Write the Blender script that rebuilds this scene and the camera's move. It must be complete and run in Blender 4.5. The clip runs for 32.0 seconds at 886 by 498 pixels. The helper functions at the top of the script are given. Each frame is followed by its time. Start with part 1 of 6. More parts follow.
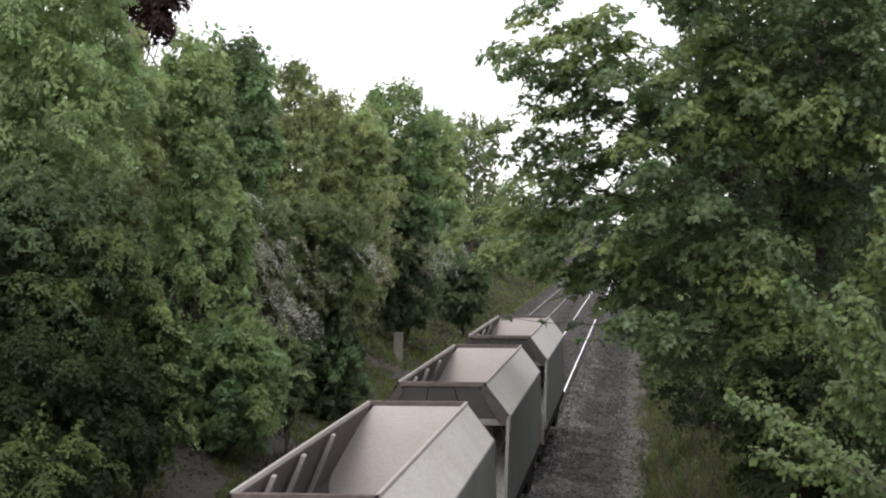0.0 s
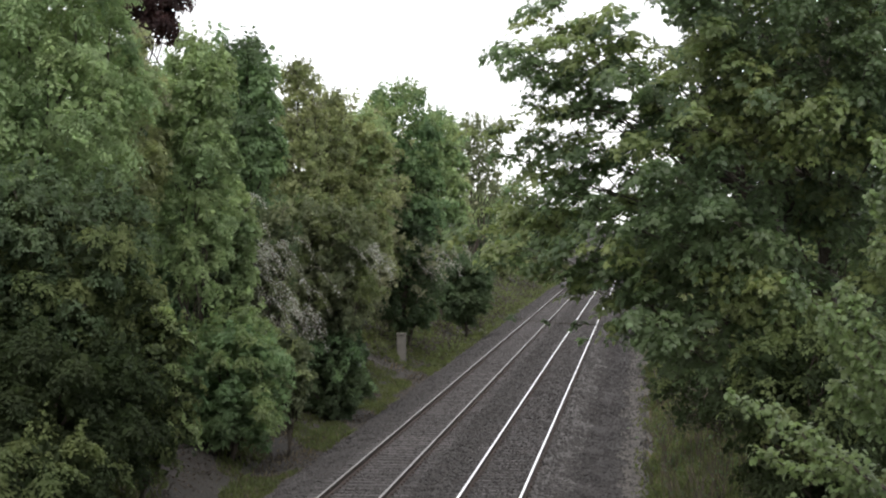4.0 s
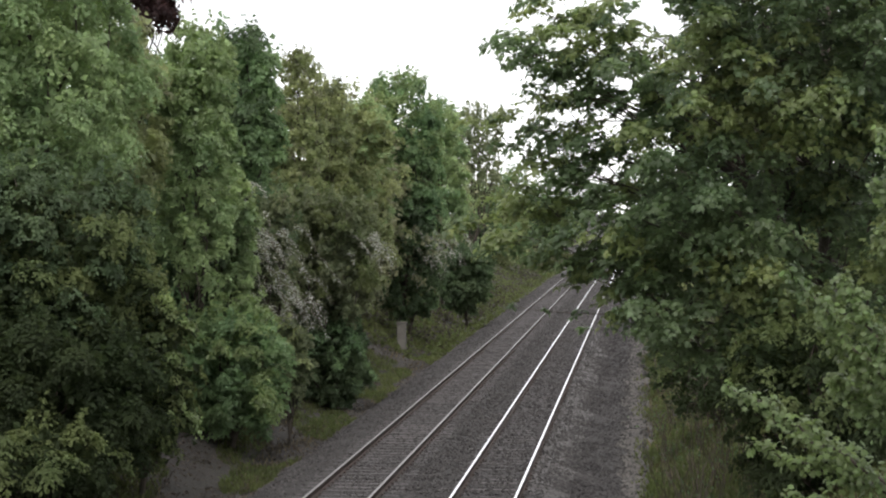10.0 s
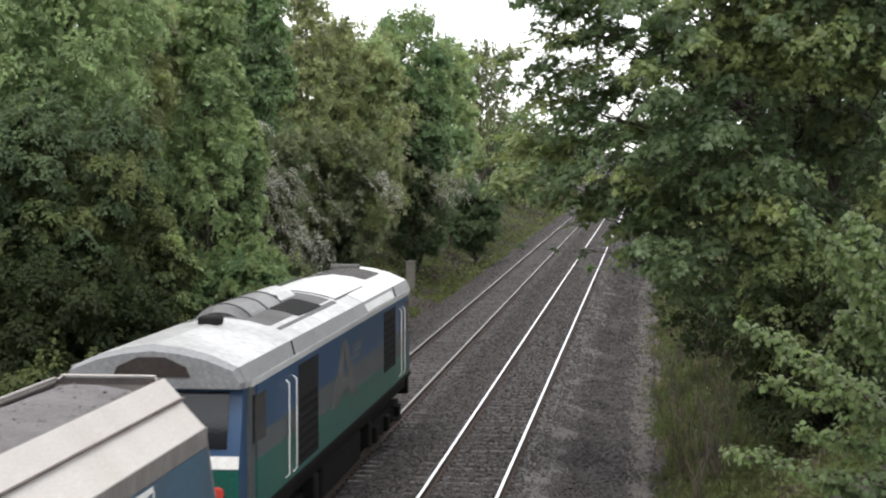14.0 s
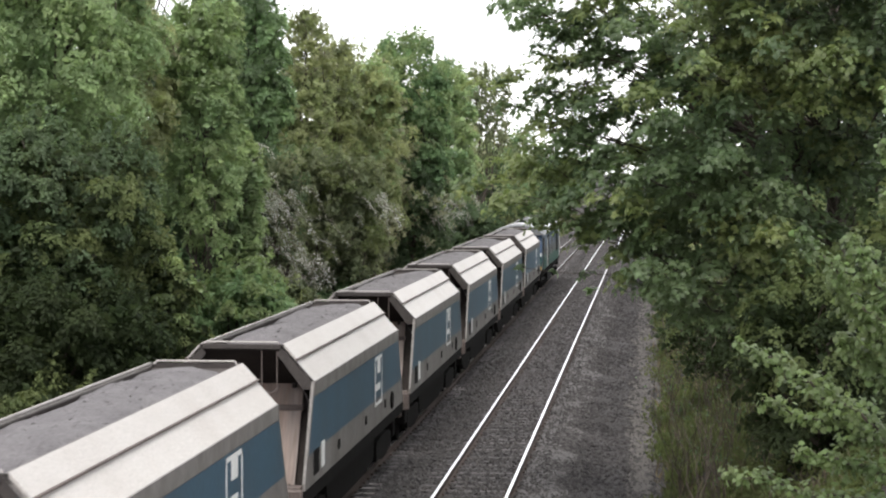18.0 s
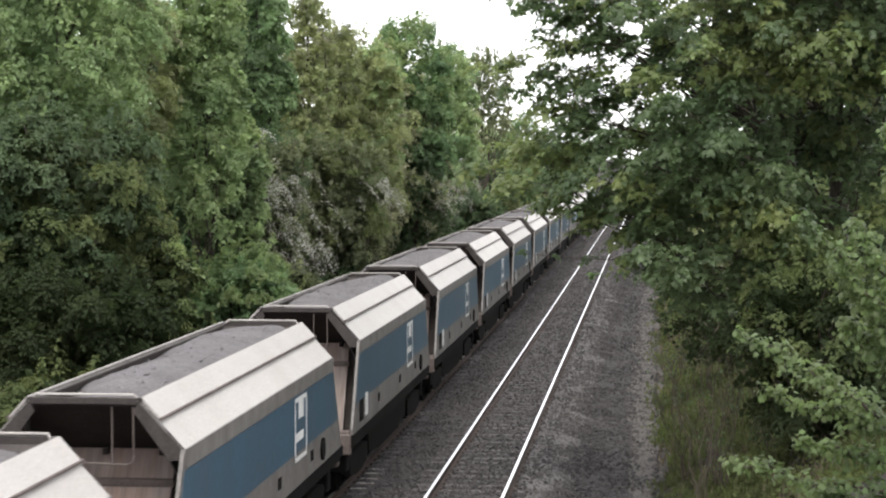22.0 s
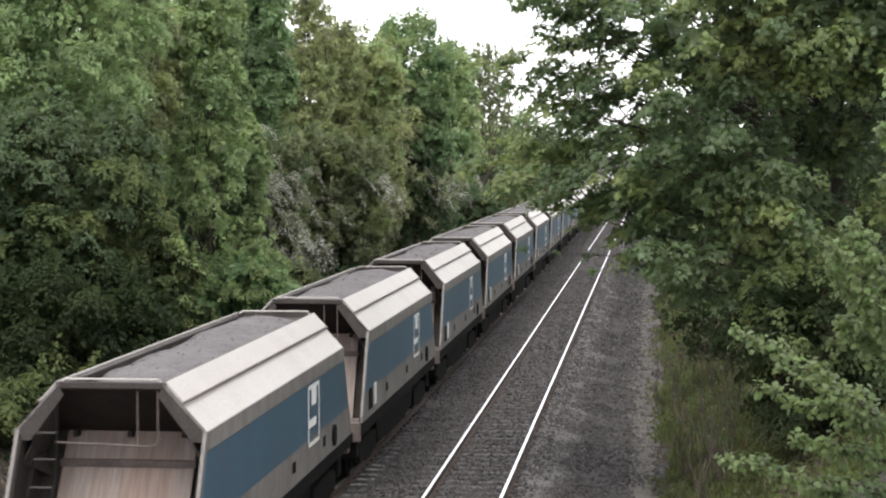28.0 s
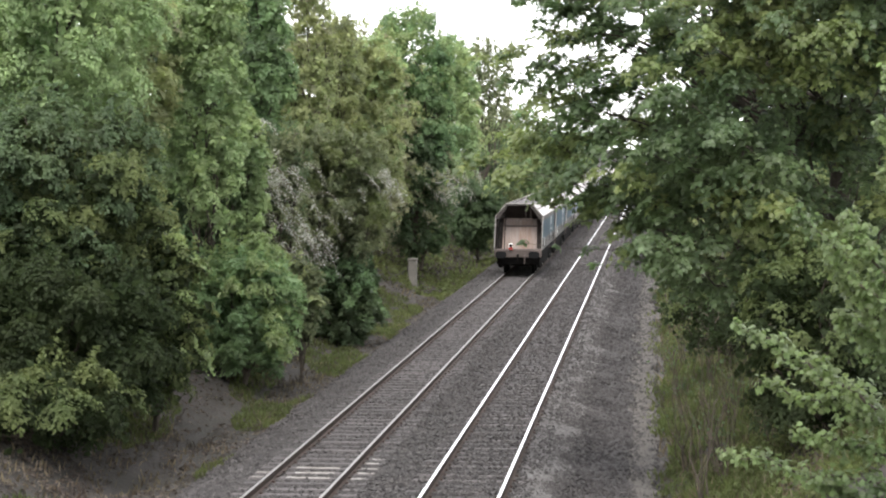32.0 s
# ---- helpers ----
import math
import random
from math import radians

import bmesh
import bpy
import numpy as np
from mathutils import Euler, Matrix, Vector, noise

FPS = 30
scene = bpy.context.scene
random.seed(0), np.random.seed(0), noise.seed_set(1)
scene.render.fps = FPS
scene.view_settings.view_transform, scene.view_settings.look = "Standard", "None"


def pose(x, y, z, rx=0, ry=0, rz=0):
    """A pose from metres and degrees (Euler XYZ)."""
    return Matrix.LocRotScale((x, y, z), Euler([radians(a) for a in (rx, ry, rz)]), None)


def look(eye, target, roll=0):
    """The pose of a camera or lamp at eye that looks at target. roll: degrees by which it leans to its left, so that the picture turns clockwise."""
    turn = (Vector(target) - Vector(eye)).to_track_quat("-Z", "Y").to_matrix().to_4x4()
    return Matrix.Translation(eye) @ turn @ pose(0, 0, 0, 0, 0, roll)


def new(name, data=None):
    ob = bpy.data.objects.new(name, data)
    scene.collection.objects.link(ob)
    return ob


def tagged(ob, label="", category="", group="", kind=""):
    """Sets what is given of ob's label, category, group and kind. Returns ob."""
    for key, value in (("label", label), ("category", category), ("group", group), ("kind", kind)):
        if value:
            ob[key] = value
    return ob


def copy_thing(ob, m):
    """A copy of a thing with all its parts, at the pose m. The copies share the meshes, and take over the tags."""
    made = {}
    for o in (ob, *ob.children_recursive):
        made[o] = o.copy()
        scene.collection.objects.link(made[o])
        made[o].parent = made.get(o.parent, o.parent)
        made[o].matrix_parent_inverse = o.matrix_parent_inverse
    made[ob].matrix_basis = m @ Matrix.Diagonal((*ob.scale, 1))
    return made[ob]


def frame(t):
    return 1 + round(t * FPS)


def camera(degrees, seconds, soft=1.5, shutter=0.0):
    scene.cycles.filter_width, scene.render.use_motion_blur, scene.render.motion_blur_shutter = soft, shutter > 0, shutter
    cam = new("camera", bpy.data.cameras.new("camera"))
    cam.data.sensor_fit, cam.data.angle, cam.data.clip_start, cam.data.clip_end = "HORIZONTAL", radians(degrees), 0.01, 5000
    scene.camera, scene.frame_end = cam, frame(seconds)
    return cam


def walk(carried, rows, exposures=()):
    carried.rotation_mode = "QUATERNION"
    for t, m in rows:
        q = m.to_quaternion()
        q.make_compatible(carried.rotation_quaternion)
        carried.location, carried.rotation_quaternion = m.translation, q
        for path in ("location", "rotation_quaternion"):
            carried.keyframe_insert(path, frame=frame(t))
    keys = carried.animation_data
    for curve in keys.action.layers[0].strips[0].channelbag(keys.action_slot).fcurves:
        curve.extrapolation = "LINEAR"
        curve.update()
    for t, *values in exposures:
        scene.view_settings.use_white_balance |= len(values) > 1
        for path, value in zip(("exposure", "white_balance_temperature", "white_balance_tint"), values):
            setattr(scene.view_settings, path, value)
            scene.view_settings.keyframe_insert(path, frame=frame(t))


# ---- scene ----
# The camera stands on an overbridge beside the line and only turns a little in the hand.
EYE = (0.0, 0.0, 6.65)
cam = camera(24.8, 32.0, soft=2.1, shutter=0.15)

def view(yaw, pitch, roll):
    """The camera's pose: degrees to the left of the line, above level, and leaning."""
    return Matrix.Translation(EYE) @ pose(0, 0, 0, 0, 0, yaw) @ pose(0, 0, 0, 90 + pitch) @ pose(0, 0, 0, 0, 0, roll)


EXPOSURES = ((0, 0.7), (6, 0.65), (11, 0.67), (12, 1.05), (13, 1.22), (14, 0.9), (17, 0.98), (23, 1.03), (28, 1.06), (30, 1.28), (32, 1.46))
walk(cam, [
    (0, view(5.526, -0.743, 0.07)), (0.5, view(5.548, -0.710, 0.04)), (1, view(5.589, -0.721, 0.09)), (1.5, view(5.567, -0.694, 0.12)),
    (2, view(5.587, -0.720, 0.19)), (2.5, view(5.579, -0.760, 0.04)), (3, view(5.589, -0.743, 0.11)), (3.5, view(5.611, -0.745, 0.09)),
    (5.5, view(5.644, -0.732, 0.12)), (6, view(5.643, -0.792, 0.08)), (6.5, view(5.647, -0.741, 0.15)), (7, view(5.641, -0.855, 0.05)),
    (7.5, view(5.570, -0.804, 0.06)), (8, view(5.575, -0.944, 0.13)), (8.5, view(5.606, -0.923, 0.15)), (9, view(5.600, -0.883, 0.11)),
    (9.5, view(5.615, -0.936, 0.15)), (10, view(5.627, -1.059, 0.15)), (10.5, view(5.633, -1.056, 0.08)), (11, view(5.720, -0.774, 0.09)),
    (11.5, view(5.368, -1.376, 0.21)), (12, view(5.494, -1.960, -0.03)), (12.5, view(5.503, -2.065, -0.04)), (13, view(5.535, -1.951, -0.11)),
    (13.5, view(5.666, -2.036, -0.06)), (14, view(5.866, -2.796, 0.03)), (14.5, view(6.017, -2.522, 0.03)), (16.5, view(5.831, -2.251, 0.02)),
    (17, view(5.847, -2.254, -0.04)), (17.5, view(5.840, -2.266, 0.01)), (18, view(5.852, -2.173, 0.03)), (18.5, view(5.917, -2.050, 0.04)),
    (19, view(5.911, -2.328, -0.04)), (19.5, view(5.893, -2.328, -0.03)), (20, view(5.907, -2.409, -0.10)), (20.5, view(5.912, -2.446, -0.10)),
    (21, view(5.912, -2.570, -0.06)), (21.5, view(5.912, -2.570, -0.06)), (22, view(5.921, -2.590, -0.08)), (22.5, view(5.925, -2.517, -0.15)),
    (23, view(5.925, -2.554, -0.13)), (23.5, view(5.912, -2.523, -0.08)), (24, view(5.919, -2.614, -0.13)), (24.5, view(5.923, -2.674, -0.17)),
    (25, view(5.914, -2.667, -0.10)), (25.5, view(5.920, -2.731, -0.07)), (27.5, view(5.926, -2.708, -0.04)), (28, view(5.938, -2.699, -0.05)),
    (28.5, view(5.922, -2.707, -0.03)), (29, view(5.923, -2.691, -0.10)), (29.5, view(5.927, -2.725, -0.10)), (30, view(5.930, -2.713, -0.08)),
    (30.5, view(5.931, -2.735, -0.12)), (31, view(5.920, -2.839, -0.10)), (31.5, view(5.924, -2.871, -0.09)), (32, view(5.934, -2.863, -0.13)),
], EXPOSURES)

# ---- light: a bright overcast sky and a weak, very soft sun behind the cloud ----
world = bpy.data.worlds.new("overcast_sky")
scene.world = world
world.use_nodes = True
wn, wl = world.node_tree.nodes, world.node_tree.links
wn.clear()
sky = wn.new("ShaderNodeTexSky")
sky.sky_type, sky.sun_disc = "NISHITA", False
sky.sun_elevation, sky.sun_rotation = radians(60), radians(188)
dim = wn.new("ShaderNodeVectorMath")
dim.operation = "SCALE"
dim.inputs["Scale"].default_value = 0.08
cloud = wn.new("ShaderNodeMix")
cloud.data_type = "RGBA"
cloud.inputs[0].default_value = 0.86
cloud.inputs[7].default_value = (1.0, 1.0, 1.02, 1)
bg = wn.new("ShaderNodeBackground")
bg.inputs["Strength"].default_value = 1.12
wout = wn.new("ShaderNodeOutputWorld")
wl.new(sky.outputs[0], dim.inputs[0])
wl.new(dim.outputs[0], cloud.inputs[6])
wl.new(cloud.outputs[2], bg.inputs["Color"])
wl.new(bg.outputs[0], wout.inputs["Surface"])

sun_data = bpy.data.lights.new("sun", "SUN")
sun_data.energy, sun_data.angle, sun_data.color = 1.3, radians(30), (1.0, 0.96, 0.9)
sun = new("sun", sun_data)
sun.matrix_world = look((-14, -22, 80), (-8, 20, 0))


# ---- materials ----
def mat(name, base, rough=0.7, metal=0.0, dark=None, scale=3.0, fine=40.0, bump=0.2, amount=0.5, spread=0.0,
        translucent=0.0, streak=1.0, step=0.01, spec=0.5, along=1.0):
    """A surface with broad stains and fine grain. spread: how far single pieces differ; streak, along: stretch along z and y."""
    m = bpy.data.materials.new(name)
    m.use_nodes = True
    n, l = m.node_tree.nodes, m.node_tree.links
    n.clear()
    out = n.new("ShaderNodeOutputMaterial")
    p = n.new("ShaderNodeBsdfPrincipled")
    p.inputs["Roughness"].default_value, p.inputs["Metallic"].default_value = rough, metal
    p.inputs["Specular IOR Level"].default_value = spec
    co = n.new("ShaderNodeTexCoord")
    mp = n.new("ShaderNodeMapping")
    mp.inputs["Scale"].default_value = (1, along, streak)
    l.new(co.outputs["Object"], mp.inputs[0])
    big, small = n.new("ShaderNodeTexNoise"), n.new("ShaderNodeTexNoise")
    big.inputs["Scale"].default_value, big.inputs["Detail"].default_value = scale, 4
    small.inputs["Scale"].default_value, small.inputs["Detail"].default_value = fine, 3
    l.new(mp.outputs[0], big.inputs["Vector"])
    l.new(mp.outputs[0], small.inputs["Vector"])
    ramp = n.new("ShaderNodeValToRGB")
    ramp.color_ramp.elements[0].position, ramp.color_ramp.elements[1].position = 0.35, 0.68
    l.new(big.outputs["Fac"], ramp.inputs[0])
    dark = dark or tuple(c * 0.55 for c in base)
    mix = n.new("ShaderNodeMix")
    mix.data_type = "RGBA"
    mix.inputs[6].default_value, mix.inputs[7].default_value = (*base, 1), (*dark, 1)
    k = n.new("ShaderNodeMath")
    k.operation = "MULTIPLY"
    k.inputs[1].default_value = amount
    l.new(ramp.outputs[0], k.inputs[0])
    l.new(k.outputs[0], mix.inputs[0])
    grain = n.new("ShaderNodeMapRange")
    grain.inputs[1].default_value, grain.inputs[2].default_value = 0.3, 0.7
    grain.inputs[3].default_value, grain.inputs[4].default_value = 1 - 0.35 * amount, 1 + 0.3 * amount
    l.new(small.outputs["Fac"], grain.inputs[0])
    colour = n.new("ShaderNodeVectorMath")
    colour.operation = "SCALE"
    l.new(mix.outputs[2], colour.inputs[0])
    l.new(grain.outputs[0], colour.inputs["Scale"])
    last = colour.outputs[0]
    if spread:
        geo = n.new("ShaderNodeNewGeometry")
        info = n.new("ShaderNodeObjectInfo")
        add = n.new("ShaderNodeMath")
        add.operation = "ADD"
        l.new(geo.outputs["Random Per Island"], add.inputs[0])
        l.new(info.outputs["Random"], add.inputs[1])
        fr = n.new("ShaderNodeMath")
        fr.operation = "FRACT"
        l.new(add.outputs[0], fr.inputs[0])
        r = n.new("ShaderNodeMapRange")
        r.inputs[3].default_value, r.inputs[4].default_value = 1 - spread, 1 + spread
        l.new(fr.outputs[0], r.inputs[0])
        hs = n.new("ShaderNodeHueSaturation")
        hue = n.new("ShaderNodeMapRange")
        hue.inputs[3].default_value, hue.inputs[4].default_value = 0.5 - 0.03 * spread, 0.5 + 0.03 * spread
        l.new(fr.outputs[0], hue.inputs[0])
        l.new(hue.outputs[0], hs.inputs["Hue"])
        l.new(r.outputs[0], hs.inputs["Value"])
        l.new(last, hs.inputs["Color"])
        last = hs.outputs[0]
    if translucent:
        # patches of older and younger leaves a few metres across
        pos, wide = n.new("ShaderNodeNewGeometry"), n.new("ShaderNodeTexNoise")
        wide.inputs["Scale"].default_value, wide.inputs["Detail"].default_value = 0.42, 3.0
        l.new(pos.outputs["Position"], wide.inputs["Vector"])
        age, shade, tint = n.new("ShaderNodeMapRange"), n.new("ShaderNodeMapRange"), n.new("ShaderNodeHueSaturation")
        for q, a, b in ((age, 0.488, 0.512), (shade, 1.12, 0.9)):
            q.inputs[1].default_value, q.inputs[2].default_value = 0.34, 0.66
            q.inputs[3].default_value, q.inputs[4].default_value = a, b
            l.new(wide.outputs["Fac"], q.inputs[0])
        l.new(age.outputs[0], tint.inputs["Hue"])
        l.new(shade.outputs[0], tint.inputs["Value"])
        l.new(last, tint.inputs["Color"])
        last = tint.outputs[0]
    l.new(last, p.inputs["Base Color"])
    if bump:
        b = n.new("ShaderNodeBump")
        b.inputs["Strength"].default_value, b.inputs["Distance"].default_value = bump, step
        l.new(small.outputs["Fac"], b.inputs["Height"])
        l.new(b.outputs[0], p.inputs["Normal"])
    if translucent:
        tr, sh = n.new("ShaderNodeBsdfTranslucent"), n.new("ShaderNodeMixShader")
        glow = n.new("ShaderNodeVectorMath")
        glow.operation = "MULTIPLY"
        glow.inputs[1].default_value = (1.68, 1.7, 1.45)
        l.new(last, glow.inputs[0])
        l.new(glow.outputs[0], tr.inputs["Color"])
        sh.inputs[0].default_value = translucent
        l.new(p.outputs[0], sh.inputs[1])
        l.new(tr.outputs[0], sh.inputs[2])
        l.new(sh.outputs[0], out.inputs["Surface"])
    else:
        l.new(p.outputs[0], out.inputs["Surface"])
    return m


def leaf_mat(name, base, dark, spread=0.16, scale=0.9, spec=0.25, rough=0.5, thin=0.47):
    return mat(name, base, rough, 0, dark, scale, 2.5, 0.0, 0.9, spread, thin, spec=spec)


M = {
    "ballast": mat("ballast_stone", (0.0295, 0.0258, 0.0248), 0.95, 0, (0.0190, 0.0162, 0.0150), 0.7, 14, 1.0, 0.8, step=0.05),
    "shoulder": mat("clean_grey_ballast", (0.0960, 0.0910, 0.0880), 0.95, 0, (0.0560, 0.0510, 0.0490), 1.4, 13, 1.0, 0.9, step=0.06),
    "path": mat("trodden_grit", (0.0840, 0.0750, 0.0670), 0.95, 0, (0.0560, 0.0500, 0.0420), 1.5, 14, 1.0, 0.9, step=0.04),
    "cess": mat("cess_ash", (0.0310, 0.0265, 0.0260), 0.95, 0, (0.0180, 0.0150, 0.0150), 0.9, 18, 1.0, 0.7, step=0.04),
    "stone": mat("loose_stone", (0.0600, 0.0555, 0.0550), 0.95, 0, (0.0493, 0.0433, 0.0416), 0.8, 30, 0.4, 0.7, 0.55),
    "clinker": mat("loose_clinker", (0.048, 0.043, 0.043), 0.95, 0, (0.022, 0.019, 0.019), 0.9, 18, 0.4, 0.7, 0.5),
    "earth": mat("bank_earth", (0.035, 0.029, 0.026), 0.95, 0, (0.022, 0.020, 0.015), 0.6, 9, 1.0, 0.9, step=0.06),
    "sleeper": mat("concrete_sleeper", (0.0720, 0.0645, 0.0650), 0.9, 0, (0.0539, 0.0473, 0.0473), 1.1, 25, 0.4, 0.8, 0.3),
    "sleeper_new": mat("pale_concrete_sleeper", (0.231, 0.220, 0.209), 0.9, 0, (0.138, 0.121, 0.110), 4.0, 25, 0.4, 0.9, 0.2),
    "rail_side": mat("rusty_rail", (0.055, 0.036, 0.028), 0.85, 0.2, (0.03, 0.02, 0.017), 2, 30, 0.3, 0.6),
    "rail_top": mat("polished_rail", (0.93, 0.93, 0.94), 0.42, 1.0, (0.8, 0.8, 0.8), 0.5, 20, 0.02, 0.2),
    "rail_worn": mat("dull_worn_rail", (0.330, 0.319, 0.314), 0.5, 0.9, (0.220, 0.204, 0.193), 0.5, 20, 0.04, 0.4),
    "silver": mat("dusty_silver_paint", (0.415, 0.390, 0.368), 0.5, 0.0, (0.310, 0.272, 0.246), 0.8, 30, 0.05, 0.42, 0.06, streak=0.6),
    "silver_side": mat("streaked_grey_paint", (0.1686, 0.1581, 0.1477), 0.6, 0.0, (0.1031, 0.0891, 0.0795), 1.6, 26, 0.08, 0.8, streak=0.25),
    # Empty wagons' side grey, darkened to carry the side's shade.
    "side_shade": mat("shaded_grey_side", (0.085, 0.085, 0.080), 0.7, 0, (0.045, 0.045, 0.042), 1.2, 20, 0.1, 0.7, streak=0.3),
    "blue": mat("faded_blue_paint", (0.038, 0.084, 0.124), 0.5, 0.0, (0.038, 0.067, 0.093), 1.2, 24, 0.05, 0.7, 0.1, streak=0.3),
    "white": mat("white_paint", (0.72, 0.72, 0.7), 0.5, 0, (0.5, 0.48, 0.46), 3, 30, 0.05, 0.4),
    # Grimy steel, also blackened to paint the shade beneath the trains.
    "dark_steel": mat("shaded_grimy_steel", (0.012, 0.011, 0.0105), 0.9, 0.0, (0.007, 0.0063, 0.006), 2, 22, 0.2, 0.6, spec=0.06),
    "brown_steel": mat("brown_grimy_steel", (0.12, 0.095, 0.085), 0.75, 0.1, (0.06, 0.045, 0.04), 2, 22, 0.2, 0.7),
    "end_steel": mat("dirty_brown_end_sheet", (0.0510, 0.0420, 0.0384), 0.8, 0.0, (0.0270, 0.0216, 0.0198), 2, 22, 0.2, 0.7),
    "rust_sheet": mat("rust_stained_sheet", (0.235, 0.195, 0.175), 0.7, 0, (0.170, 0.085, 0.050), 4.5, 24, 0.1, 0.65, streak=0.06, along=0.1),
    "load": mat("crushed_stone", (0.138, 0.128, 0.131), 0.95, 0, (0.086, 0.079, 0.082), 1.5, 22, 1.0, 0.7, step=0.05),
    "black": mat("black_rubber", (0.012, 0.012, 0.0125), 0.9, 0, None, 3, 30, 0.1, 0.4, spec=0.15),
    "glass": mat("dark_glass", (0.012, 0.014, 0.016), 0.12, 0, None, 2, 20, 0.0, 0.2),
    "grille": mat("soot_grey_grille", (0.105, 0.100, 0.097), 0.7, 0.3, (0.05, 0.048, 0.046), 1.5, 20, 0.1, 0.6),
    "loco_roof": mat("pale_silver_roof_paint", (0.66, 0.66, 0.665), 0.42, 0.5, (0.52, 0.515, 0.51), 0.8, 20, 0.05, 0.5),
    # Roof silver greyed to paint the shade on its sloping and end faces.
    "loco_roof_shade": mat("shaded_roof_grey", (0.20, 0.205, 0.21), 0.45, 0.2, (0.14, 0.142, 0.145), 0.9, 18, 0.05, 0.6),
    "sooty_roof": mat("soot_stained_roof", (0.52, 0.52, 0.52), 0.4, 0.5, (0.24, 0.236, 0.232), 0.5, 9, 0.04, 0.75),
    # Brown-black that puts shade into wagon end recesses; also the loco end grille.
    "recess": mat("shade_and_grille_steel", (0.034, 0.028, 0.025), 0.85, 0.0, (0.018, 0.014, 0.013), 2, 22, 0.2, 0.7, spec=0.2),
    "soot": mat("sooty_silver_paint", (0.075, 0.073, 0.073), 0.6, 0.1, (0.02, 0.019, 0.019), 0.8, 12, 0.1, 0.9),
    "steel_dull": mat("heat_stained_steel", (0.150, 0.148, 0.147), 0.4, 0.4, (0.040, 0.038, 0.037), 0.7, 14, 0.05, 0.8),
    "loco_blue": mat("loco_blue_paint", (0.0140, 0.0480, 0.1120), 0.35, 0, (0.0140, 0.0390, 0.0820), 1.2, 24, 0.04, 0.5),
    "loco_green": mat("loco_green_paint", (0.0090, 0.0800, 0.0610), 0.35, 0, (0.0090, 0.0580, 0.0460), 1.2, 24, 0.04, 0.5),
    "loco_grey": mat("loco_grey_paint", (0.0673, 0.0755, 0.0796), 0.45, 0, (0.0442, 0.0510, 0.0517), 1.2, 24, 0.04, 0.5),
    "yellow": mat("warning_yellow_paint", (0.62, 0.36, 0.03), 0.5, 0, (0.4, 0.22, 0.03), 2, 24, 0.04, 0.5),
    "red": mat("red_paint", (0.5, 0.05, 0.035), 0.5, 0, None, 3, 24, 0.04, 0.4),
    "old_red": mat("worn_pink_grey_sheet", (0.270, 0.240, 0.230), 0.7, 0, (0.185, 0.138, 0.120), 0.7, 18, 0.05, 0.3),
    "inner_brown": mat("dark_brown_inner_sheet", (0.060, 0.046, 0.042), 0.8, 0, (0.035, 0.026, 0.023), 1.2, 18, 0.1, 0.7),
    "panel_brown": mat("dark_brown_end_panel", (0.034, 0.027, 0.025), 0.75, 0, (0.022, 0.017, 0.016), 1.4, 20, 0.1, 0.6),
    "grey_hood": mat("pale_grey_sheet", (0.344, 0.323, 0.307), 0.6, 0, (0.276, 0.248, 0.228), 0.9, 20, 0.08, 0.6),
    "bark": mat("tree_bark", (0.085, 0.068, 0.052), 0.95, 0, (0.045, 0.037, 0.03), 2, 25, 0.8, 0.8, step=0.03, streak=0.3),
    "twig": mat("grey_twig", (0.15, 0.125, 0.1), 0.9, 0, (0.09, 0.075, 0.06), 2, 25, 0.3, 0.6),
    "concrete": mat("weathered_concrete", (0.1620, 0.1500, 0.1350), 0.9, 0, (0.0900, 0.0840, 0.0720), 2.5, 30, 0.3, 0.7),
}
